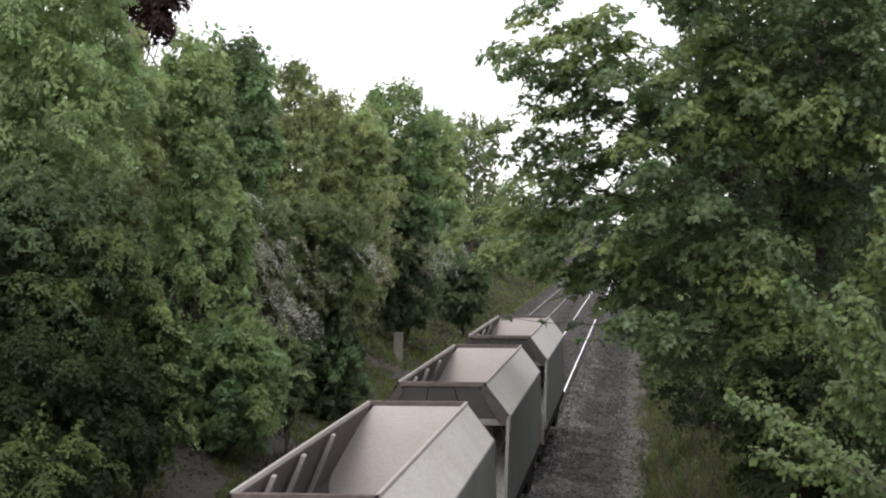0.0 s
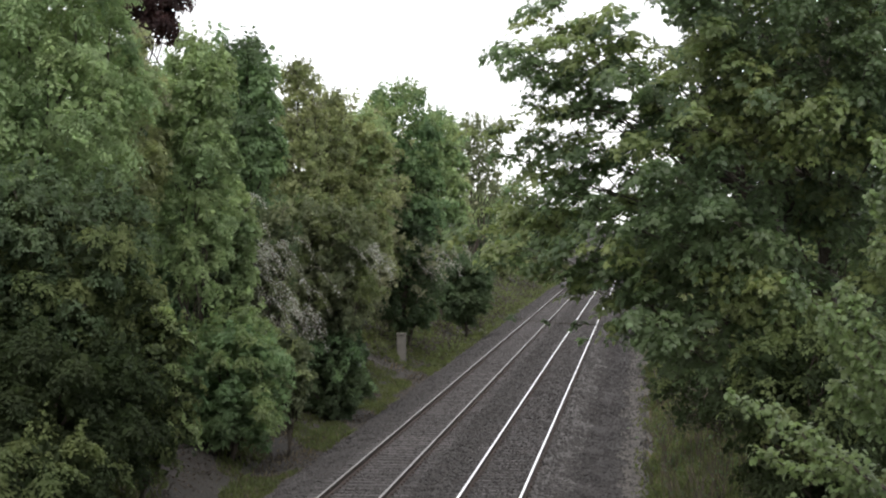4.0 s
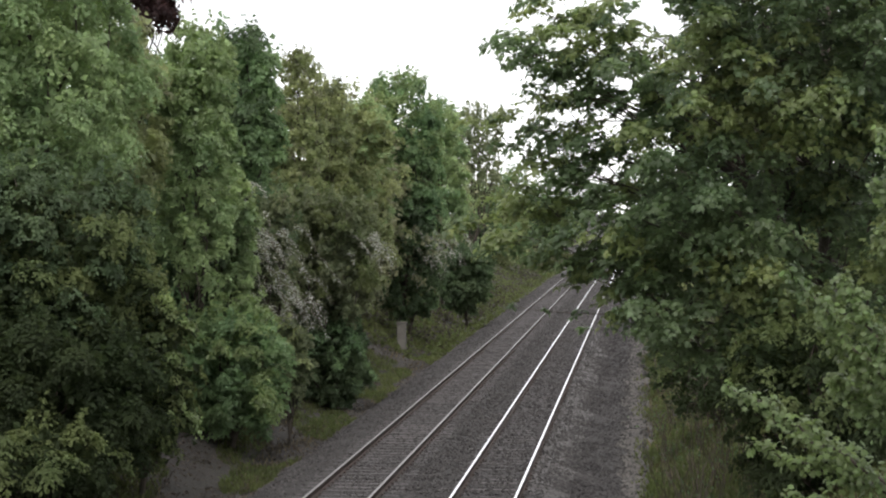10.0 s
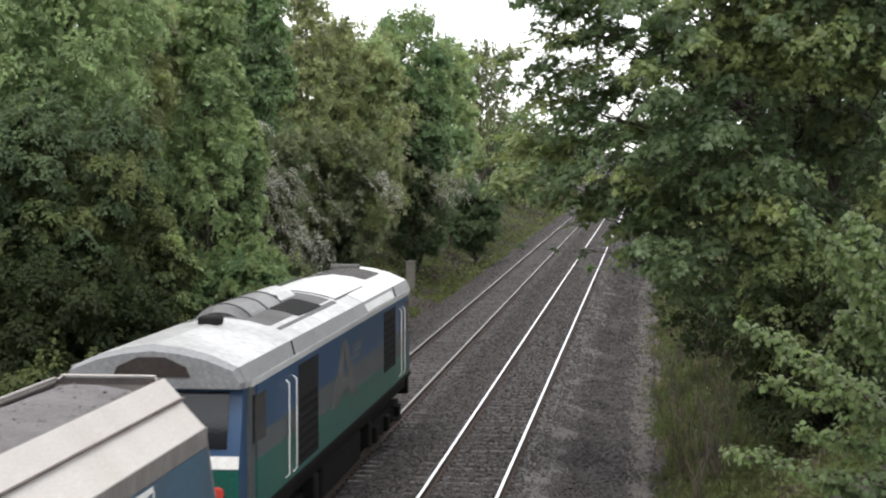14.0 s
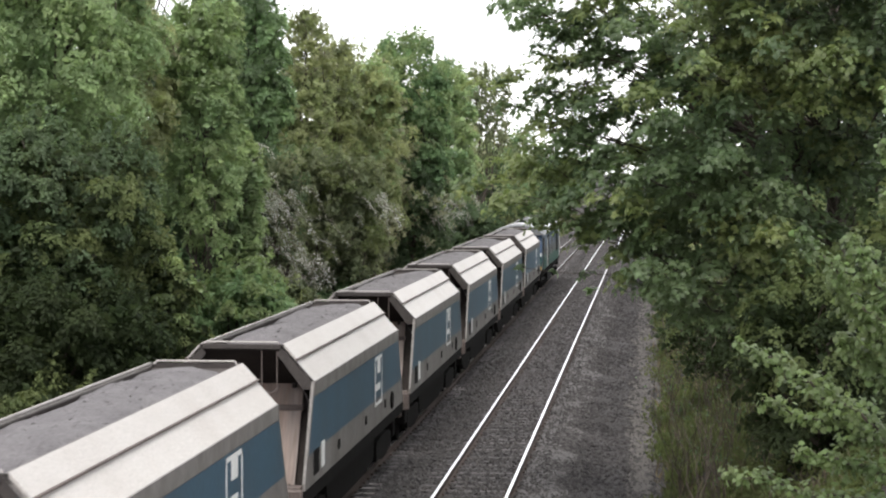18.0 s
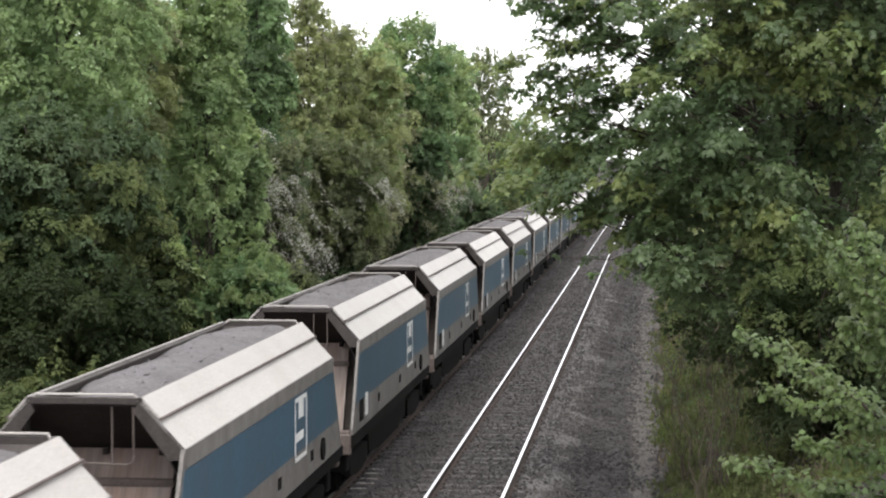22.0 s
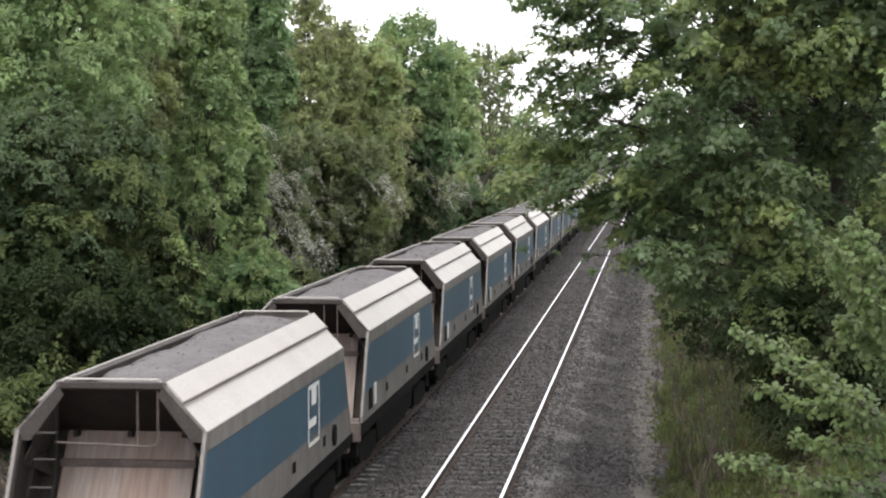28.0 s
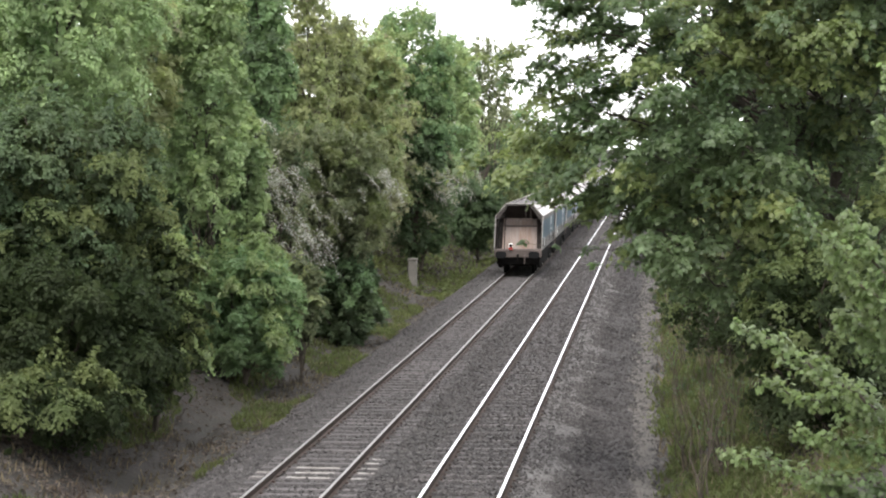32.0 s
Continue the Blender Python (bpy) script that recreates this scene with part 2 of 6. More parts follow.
LEAF = {
    # Brighter leaf for young sprays and for boughs coloured as sunlit.
    "maple_sunlit_young": leaf_mat("sunlit_young_maple_leaf", (0.187, 0.224, 0.090), (0.130, 0.170, 0.071), spec=0.4, rough=0.4, thin=0.55),
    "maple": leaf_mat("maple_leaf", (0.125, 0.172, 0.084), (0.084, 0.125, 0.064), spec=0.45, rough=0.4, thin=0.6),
    "lime": leaf_mat("yellow_green_leaf", (0.262, 0.330, 0.165), (0.182, 0.250, 0.128)),
    "moss": leaf_mat("dull_yellow_green_leaf", (0.128, 0.152, 0.064), (0.082, 0.106, 0.047), spec=0.1),
    "spring": leaf_mat("spring_green_leaf", (0.195, 0.252, 0.108), (0.132, 0.184, 0.080), spec=0.45, rough=0.4),
    "mid": leaf_mat("mid_green_leaf", (0.165, 0.240, 0.118), (0.114, 0.178, 0.092)),
    "deep": leaf_mat("deep_green_leaf", (0.090, 0.128, 0.064), (0.062, 0.092, 0.050)),
    "olive": leaf_mat("olive_spring_leaf", (0.2555, 0.2841, 0.1366), (0.1914, 0.2148, 0.1176)),
    "brown": leaf_mat("brown_young_leaf", (0.215, 0.220, 0.142), (0.178, 0.186, 0.118)),
    # Green leaf darkened as painted shade for low and inner foliage.
    "shade_green": leaf_mat("shade_dark_green_leaf", (0.0420, 0.0560, 0.0250), (0.0230, 0.0330, 0.0150), spec=0.1),
    "copper": leaf_mat("copper_leaf", (0.055, 0.026, 0.026), (0.03, 0.018, 0.018)),
    "grey": leaf_mat("grey_green_leaf", (0.165, 0.185, 0.105), (0.11, 0.13, 0.075)),
    "near": leaf_mat("fresh_sycamore_leaf", (0.1300, 0.1760, 0.0720), (0.0740, 0.1120, 0.0480), 0.3, spec=0.4, rough=0.4),
    "blossom": leaf_mat("white_may_blossom", (0.48, 0.48, 0.46), (0.32, 0.33, 0.31), 0.2),
    "grass": leaf_mat("rough_grass", (0.0990, 0.1180, 0.0470), (0.0760, 0.0840, 0.0390), 0.3, 0.5, spec=0.1),
    "bramble": leaf_mat("brown_bramble_stem", (0.065, 0.054, 0.049), (0.042, 0.036, 0.031)),
    "litter": leaf_mat("leaf_litter", (0.1, 0.082, 0.072), (0.055, 0.046, 0.042), 0.5, 0.7),
    "dry": leaf_mat("dry_stalk", (0.1560, 0.1275, 0.0870), (0.0975, 0.0780, 0.0585), 0.4, 0.5),
}


# ---- mesh helpers ----
def part(name, bm, material, parent=None, label=""):
    """Links a bmesh, or a mesh, as one object, under parent if there is one."""
    if isinstance(bm, bmesh.types.BMesh):
        me = bpy.data.meshes.new(name)
        bm.normal_update()
        bm.to_mesh(me)
        bm.free()
    else:
        me = bm
    if material and not me.materials:
        me.materials.append(material)
    ob = new(name, me)
    if parent:
        ob.parent = parent
    if label:
        ob["label"] = label
    return ob


def thing(name, label, category, group="", kind="", at=(0, 0, 0)):
    ob = new(name)
    ob.empty_display_size = 0.2
    ob.location = at
    return tagged(ob, label, category, group, kind)


def box(x0, x1, y0, y1, z0, z1, bevel=0.0, bm=None):
    bm = bm or bmesh.new()
    vs = [bm.verts.new((x, y, z)) for z in (z0, z1) for y in (y0, y1) for x in (x0, x1)]
    fs = [bm.faces.new([vs[i] for i in f]) for f in
          ((0, 2, 3, 1), (4, 5, 7, 6), (0, 1, 5, 4), (2, 6, 7, 3), (0, 4, 6, 2), (1, 3, 7, 5))]
    if bevel:
        es = list({e for f in fs for e in f.edges})
        bmesh.ops.bevel(bm, geom=es, offset=bevel, segments=1, affect="EDGES", profile=0.5)
    return bm


def prism(outline, axis, a, b, bm=None):
    """A closed outline of (u, v) drawn out along an axis from a to b. x: (y, z), y: (x, z), z: (x, y)."""
    bm = bm or bmesh.new()
    place = {"x": lambda u, v, w: (w, u, v), "y": lambda u, v, w: (u, w, v), "z": lambda u, v, w: (u, v, w)}[axis]
    lo = [bm.verts.new(place(u, v, a)) for u, v in outline]
    hi = [bm.verts.new(place(u, v, b)) for u, v in outline]
    bm.faces.new(lo[::-1])
    bm.faces.new(hi)
    k = len(lo)
    for i in range(k):
        bm.faces.new((lo[i], lo[(i + 1) % k], hi[(i + 1) % k], hi[i]))
    bmesh.ops.recalc_face_normals(bm, faces=bm.faces)
    return bm


def plate(corners, thick, bm=None):
    """A sheet of even thickness through the corners; it grows to the side away from its normal."""
    bm = bm or bmesh.new()
    cs = [Vector(c) for c in corners]
    n = (cs[1] - cs[0]).cross(cs[2] - cs[0]).normalized() * thick
    top = [bm.verts.new(c) for c in cs]
    low = [bm.verts.new(c - n) for c in cs]
    bm.faces.new(top)
    bm.faces.new(low[::-1])
    k = len(cs)
    for i in range(k):
        bm.faces.new((top[i], low[i], low[(i + 1) % k], top[(i + 1) % k]))
    bmesh.ops.recalc_face_normals(bm, faces=bm.faces)
    return bm


def tube(points, r0, r1=None, sides=6, bm=None):
    """A round bar along points, tapering from r0 to r1."""
    bm = bm or bmesh.new()
    r1 = r0 if r1 is None else r1
    pts = [Vector(p) for p in points]
    rings, k = [], len(pts)
    for i, p in enumerate(pts):
        d = (pts[min(i + 1, k - 1)] - pts[max(i - 1, 0)]).normalized()
        u = d.orthogonal().normalized()
        if i and abs((pts[i] - pts[i - 1]).normalized().dot(old)) < 0.99:
            u = (old - d * old.dot(d)).normalized()
        old = u
        v = d.cross(u)
        r = r0 + (r1 - r0) * i / (k - 1)
        rings.append([bm.verts.new(p + (u * math.cos(a) + v * math.sin(a)) * r)
                      for a in (2 * math.pi * j / sides for j in range(sides))])
    for a, b in zip(rings, rings[1:]):
        for j in range(sides):
            bm.faces.new((a[j], a[(j + 1) % sides], b[(j + 1) % sides], b[j]))
    bm.faces.new(rings[0][::-1])
    bm.faces.new(rings[-1])
    return bm


def disc(x0, x1, y, z, r, sides=20, bm=None):
    return tube([(x0, y, z), (x1, y, z)], r, r, sides, bm)


def raw(name, verts, faces, material, smooth=False):
    """A mesh from arrays of vertices and of faces with one number of corners."""
    me = bpy.data.meshes.new(name)
    verts, faces = np.asarray(verts, np.float32), np.asarray(faces, np.int32)
    k = faces.shape[1]
    me.vertices.add(len(verts))
    me.vertices.foreach_set("co", verts.ravel())
    me.loops.add(faces.size)
    me.loops.foreach_set("vertex_index", faces.ravel())
    me.polygons.add(len(faces))
    me.polygons.foreach_set("loop_start", np.arange(0, faces.size, k, dtype=np.int32))
    me.polygons.foreach_set("loop_total", np.full(len(faces), k, np.int32))
    me.polygons.foreach_set("use_smooth", np.full(len(faces), smooth, bool))
    me.update(calc_edges=True)
    if material:
        me.materials.append(material)
    return me


# ---- the line: two tracks in a shallow cutting ----
TRACK_UP, TRACK_DOWN = -7.03, -3.65      # middles of the tracks, the far and the near one
SLEEPER_GAP = 0.645


def bank(x, y):
    """Height of the ground across the cutting."""
    if x < -11.2:
        z = -0.5 + min(4.6, (-11.2 - x) * 0.5)
    elif x > 0.5:
        z = -0.5 + min(4.4, (x - 0.5) * 0.62)
    else:
        z = -0.5
    rough = min(1.0, max(0.0, -9.7 - x, x + 0.2) / 1.5)
    return z + rough * 0.28 * noise.noise(Vector((x * 0.45, y * 0.3, 0))) + rough * 0.1 * noise.noise(Vector((x * 1.7, y * 1.4, 3)))


def build_ground():
    xs = [-900, -300, -90, -40, -24, -20.5] + [-19.5 + 0.5 * i for i in range(20)] + [-9.6, -1.2, -0.6, -0.1] + \
         [0.4 + 0.5 * i for i in range(17)] + [10, 14, 24, 60, 250, 900]
    ys = [-1500, -600, -200, -80, -20, 0, 14, 24] + [30 + 0.9 * i for i in range(90)] + [114, 124, 138, 160, 190, 240, 320, 450, 700, 1200, 2500]
    vs = [(x, y, bank(x, y)) for y in ys for x in xs]
    w = len(xs)
    fs = [(j * w + i, j * w + i + 1, (j + 1) * w + i + 1, (j + 1) * w + i) for j in range(len(ys) - 1) for i in range(w - 1)]
    g = part("ground", raw("ground", vs, fs, M["earth"], True), None)
    return tagged(g, "rough earth and grass banks of a railway cutting", "ground", kind="structure")


ground = build_ground()


def bed(name, outline, material, label, wander=0.13):
    """A long bed of stone along the line, gently uneven."""
    ys = [-700, -300, -100, 0, 20] + [30 + 0.5 * i for i in range(150)] + [106, 112, 120, 135, 160, 200, 280, 420, 700]
    vs, k = [], len(outline)
    for y in ys:
        for x, h in outline:
            vs.append((x + wander * noise.noise(Vector((x, y * 0.5, 7))) + 0.05 * noise.noise(Vector((x, y * 2.5, 9))), y, h + 0.035 * noise.noise(Vector((x * 1.3, y * 1.6, 1)))))
    fs = [(j * k + i, j * k + i + 1, (j + 1) * k + i + 1, (j + 1) * k + i) for j in range(len(ys) - 1) for i in range(k - 1)]
    return tagged(part(name, raw(name, vs, fs, material, True), None), label, "ballast", kind="structure")


ballast = bed("track_bed", [(-9.95, -0.56), (-9.6, -0.44), (-9.15, -0.26), (-8.7, -0.185), (-8.1, -0.185), (-7.6, -0.19), (-7.07, -0.195), (-6.5, -0.19),
                            (-6.0, -0.18), (-5.4, -0.2), (-4.8, -0.185), (-4.3, -0.19), (-3.73, -0.19), (-3.1, -0.19), (-2.6, -0.185),
                            (-2.1, -0.22), (-1.75, -0.3)],
              M["ballast"], "grey-brown crushed stone ballast under two tracks")
shoulder = bed("ballast_shoulder", [(-2.75, -0.172), (-2.45, -0.165), (-2.15, -0.195), (-1.95, -0.24), (-1.8, -0.27)], M["shoulder"],
               "paler grey ballast shoulder beside the near rail", 0.3)
cess = bed("cess", [(-1.95, -0.262), (-1.75, -0.295), (-1.45, -0.36), (-1.15, -0.415), (-0.8, -0.43), (-0.55, -0.435)], M["cess"],
           "dark brown ash strip beside the ballast", 0.35)
path = bed("path", [(-0.62, -0.445), (-0.35, -0.43), (0.0, -0.43), (0.3, -0.5)], M["path"], "pale trodden stone path at the foot of the bank", 0.4)

RAIL = [(-0.07, -0.159), (0.07, -0.159), (0.07, -0.148), (0.012, -0.13), (0.012, -0.045), (0.036, -0.035), (0.036, -0.006), (0.03, -0.002),
        (-0.03, -0.002), (-0.036, -0.006), (-0.036, -0.035), (-0.012, -0.045), (-0.012, -0.13), (-0.07, -0.148)]


def build_track(x, label, head):
    t = thing("railway_track", label, "track", "tracks", "structure", (x, 0, 0))
    for s in (-1, 1):
        r = part("rail", prism([(s * 0.7525 + u, v) for u, v in RAIL], "y", -700, 900), M["rail_side"], t, "brown rusted steel rail")
        part("running_surface", box(s * 0.7525 - 0.031, s * 0.7525 + 0.031, -700, 900, -0.003, 0.001), head, r, "bright worn rail head")
    return t


up_line = build_track(TRACK_UP, "far railway track with worn bright rails on concrete sleepers", M["rail_worn"])
down_line = build_track(TRACK_DOWN, "near railway track with bright polished rails on concrete sleepers", M["rail_top"])


def build_sleepers():
    prof = [(-0.13, -0.26), (0.13, -0.26), (0.13, -0.19), (0.105, -0.162), (-0.105, -0.162), (-0.13, -0.19)]
    me = bpy.data.meshes.new("sleeper")
    bm = prism(prof, "x", -1.25, 1.25)
    bm.to_mesh(me)
    bm.free()
    me.materials.append(M["sleeper"])
    clip = bpy.data.meshes.new("rail_clip")
    bm = bmesh.new()
    for s in (-1, 1):
        for o in (-0.1, 0.1):
            box(s * 0.7525 + o - 0.03, s * 0.7525 + o + 0.03, -0.05, 0.05, -0.165, -0.12, bm=bm)
    bm.to_mesh(clip)
    bm.free()
    clip.materials.append(M["rail_side"])
    rnd = random.Random(4)
    for t in (up_line, down_line):
        for i in range(140):
            ob = part("sleeper", me, None, t)
            ob.location = (rnd.uniform(-0.02, 0.02), 28 + i * SLEEPER_GAP, rnd.uniform(-0.018, 0.004) - (0.008 if t is down_line else 0.0))
            ob.rotation_euler = (0, rnd.uniform(-0.006, 0.006), rnd.uniform(-0.008, 0.008))
            if t is up_line and 19 <= i <= 24:
                for x0, x1 in ((0.83, 1.26), (-1.26, -0.9), (-0.5, 0.45)):
                    if (x0 > 0.8 and i > 19) or (x0 < -0.8 and i in (20, 21)) or (abs(x0) < 0.6 and i in (20, 21, 22)):
                        part("worn_patch", box(x0 + rnd.uniform(0, 0.1), x1 - rnd.uniform(0, 0.1), -0.1, 0.1, -0.163, -0.157), M["sleeper_new"], ob, "pale bare concrete patch")
                ob.location.z = 0.006
            if i < 110:
                part("rail_clip", clip, None, ob)
        vs, fs = [], []
        for i in range(700):
            y = 28 + 140 * SLEEPER_GAP + i * SLEEPER_GAP if i < 500 else 28 - (i - 499) * SLEEPER_GAP
            b = len(vs)
            vs += [(sx * 1.25, y + v, z) for sx in (-1, 1) for v, z in prof]
            fs += [(b + j, b + 6 + j, b + 6 + (j + 1) % 6, b + (j + 1) % 6) for j in range(6)]
        rest = part("sleeper_run", raw("sleeper_run", vs, fs, M["sleeper"]), None, t)
        rest["kind"] = "stuff"


build_sleepers()


def build_stones(count, seed, strip=None, material="stone", name="ballast_stones", label="loose angular grey ballast stones lying between the tracks"):
    """Loose ballast stones, lumps of eight faces."""
    r = np.random.default_rng(seed)
    y = 33 + 190 * r.random(count) ** 2.4
    x = -9.7 + 9.9 * r.random(count) if strip is None else strip[0] + strip[1] * r.normal(size=count)
    top = np.interp(x, [-9.95, -9.6, -9.15, -8.7, -2.45, -1.8, -1.2, -0.7, 0.3], [-0.56, -0.44, -0.26, -0.19, -0.165, -0.27, -0.415, -0.43, -0.46])
    on = np.minimum(abs(x - TRACK_UP), abs(x - TRACK_DOWN))
    phase = ((y - 28) / SLEEPER_GAP) % 1.0
    keep = ~((on < 1.25) & (np.minimum(phase, 1 - phase) * SLEEPER_GAP < 0.14) & (r.random(count) < 0.4)) & (abs(on - 0.7525) > 0.08) & ~(r.random(count) < np.interp(x, [-2.25, -1.7, -0.85, -0.5], [0, 0.9, 0.9, 0]))
    if strip is not None:
        keep = abs(x - strip[0]) < 2.2 * strip[1]
    x, y, top = x[keep], y[keep], top[keep]
    n = len(x)
    s = ((0.018 + 0.034 * r.random(n) ** 1.6) * (1 + 0.006 * (y - 33)))[:, None, None]
    unit = np.array([(1, 0, 0), (-1, 0, 0), (0, 1, 0), (0, -1, 0), (0, 0, 0.8), (0, 0, -0.8)], np.float32)
    v = unit[None] * (0.6 + 0.8 * r.random((n, 6, 1))) + 0.35 * (r.random((n, 6, 3)) - 0.5)
    a = r.random(n) * 6.28
    c, si = np.cos(a)[:, None], np.sin(a)[:, None]
    v = np.stack([v[..., 0] * c - v[..., 1] * si, v[..., 0] * si + v[..., 1] * c, v[..., 2]], -1) * s
    v += np.stack([x, y, top + 0.012], -1)[:, None]
    f = np.array([(0, 2, 4), (2, 1, 4), (1, 3, 4), (3, 0, 4), (2, 0, 5), (1, 2, 5), (3, 1, 5), (0, 3, 5)])
    fs = (np.arange(n)[:, None, None] * 6 + f[None]).reshape(-1, 3)
    return tagged(part(name, raw(name, v.reshape(-1, 3), fs, M[material]), None),
                  label, "gravel", kind="stuff")


build_stones(84000, 5)
build_stones(9000, 8, (-1.95, 0.24), name="shoulder_stones", label="loose grey stones at the edge of the ballast shoulder")
build_stones(14000, 6, (-1.5, 0.5), "clinker", "ash_clinker", "dark ash clinker strewn beside the ballast")


# ---- wagons ----
RIM_X, RIM_Z, EAVE_X, EAVE_Z, SIDE_Z = 0.71, 3.66, 1.28, 3.04, 1.28
TOP_Y, LOW_Y, HEAD_Y = 5.8, 6.75, 6.85


def bogie(parent, y, wheel_r=0.46):
    b = part("bogie", box(-0.95, 0.95, y - 0.18, y + 0.18, 0.5, 0.78, 0.03), M["dark_steel"], parent, "dark steel bogie")
    for s in (-1, 1):
        part("side_frame", prism([(y - 1.25, 0.62), (y - 1.15, 0.72), (y - 0.45, 0.78), (y + 0.45, 0.78), (y + 1.15, 0.72), (y + 1.25, 0.62),
                                  (y + 1.2, 0.34), (y + 0.7, 0.32), (y + 0.4, 0.26), (y - 0.4, 0.26), (y - 0.7, 0.32), (y - 1.2, 0.34)],
                                 "x", s * 0.98, s * 1.1), M["dark_steel"], b)
    for o in (-0.9, 0.9):
        bm = bmesh.new()
        for s in (-1, 1):
            disc(s * 0.69, s * 0.82, y + o, wheel_r, wheel_r, 20, bm)
            disc(s * 0.67, s * 0.70, y + o, wheel_r, wheel_r + 0.028, 20, bm)
        disc(-0.9, 0.9, y + o, wheel_r, 0.08, 8, bm)
        part("wheelset", bm, M["dark_steel"], b, "steel wheels on an axle")
    return b


def buffers(parent, d, y, z=1.05):
    for s in (-1, 1):
        b = part("buffer", tube([(s * 0.87, y, z), (s * 0.87, y + d * 0.34, z)], 0.11, 0.11, 10), M["dark_steel"], parent)
        part("buffer_head", prism([(s * 0.87 + u * 0.28, z + v * 0.2) for u, v in ((-1, -0.4), (-0.7, -0.9), (0.7, -0.9), (1, -0.4), (1, 0.4), (0.7, 0.9), (-0.7, 0.9), (-1, 0.4))], "y", *sorted((y + d * 0.34, y + d * 0.4))),
             M["black"], b, "black greased buffer head")
    c = part("coupling", tube([(0, y, z - 0.03), (0, y + d * 0.22, z - 0.03), (0, y + d * 0.3, z - 0.16), (0, y + d * 0.27, z - 0.5)], 0.055, 0.05, 6),
             M["dark_steel"], parent, "dark steel screw coupling")
    part("brake_hose", tube([(0.34, y, z - 0.02), (0.36, y + d * 0.16, z - 0.1), (0.36, y + d * 0.18, z - 0.5)], 0.03, 0.03, 6), M["brown_steel"], parent)
    return c


def hood(parent, s, material, ridge):
    """One long sloping roof sheet beside the mouth of the hopper."""
    t = TOP_Y
    def at(k, lift=0.0):
        x, z = EAVE_X + (RIM_X - EAVE_X) * k, EAVE_Z + (RIM_Z - EAVE_Z) * k
        return s * (x + 0.74 * lift), z + 0.68 * lift
    (x0, z0), (x1, z1) = at(0), at(1)
    order = 1 if s > 0 else -1
    h = part("hood_sheet", plate([(x0, -t, z0), (x0, t, z0), (x1, t, z1), (x1, -t, z1)][::order], 0.03), material, parent, "pale sloping hood sheet")
    if ridge:
        (a, za), (b, zb), (c, zc) = at(0.57, 0.002), at(0.57, 0.035), at(1.0, 0.035)
        part("raised_panel", plate([(b, -t + 0.03, zb), (b, t - 0.03, zb), (c, t - 0.03, zc), (c, -t + 0.03, zc)][::order], 0.03), material, h)
        part("seam", tube([(b, -t, zb), (b, t, zb)], 0.022, 0.022, 5), M["brown_steel"], h, "dark seam strip")
    wide = 0.02
    part("rim_bar", box(min(x1 - s * wide, x1 + s * 0.03), max(x1 - s * wide, x1 + s * 0.03), -t, t, z1 - 0.05, z1 + 0.018, 0.008),
         M["silver_side"] if ridge else M["old_red"], h, "steel rim of the hopper mouth")
    return h


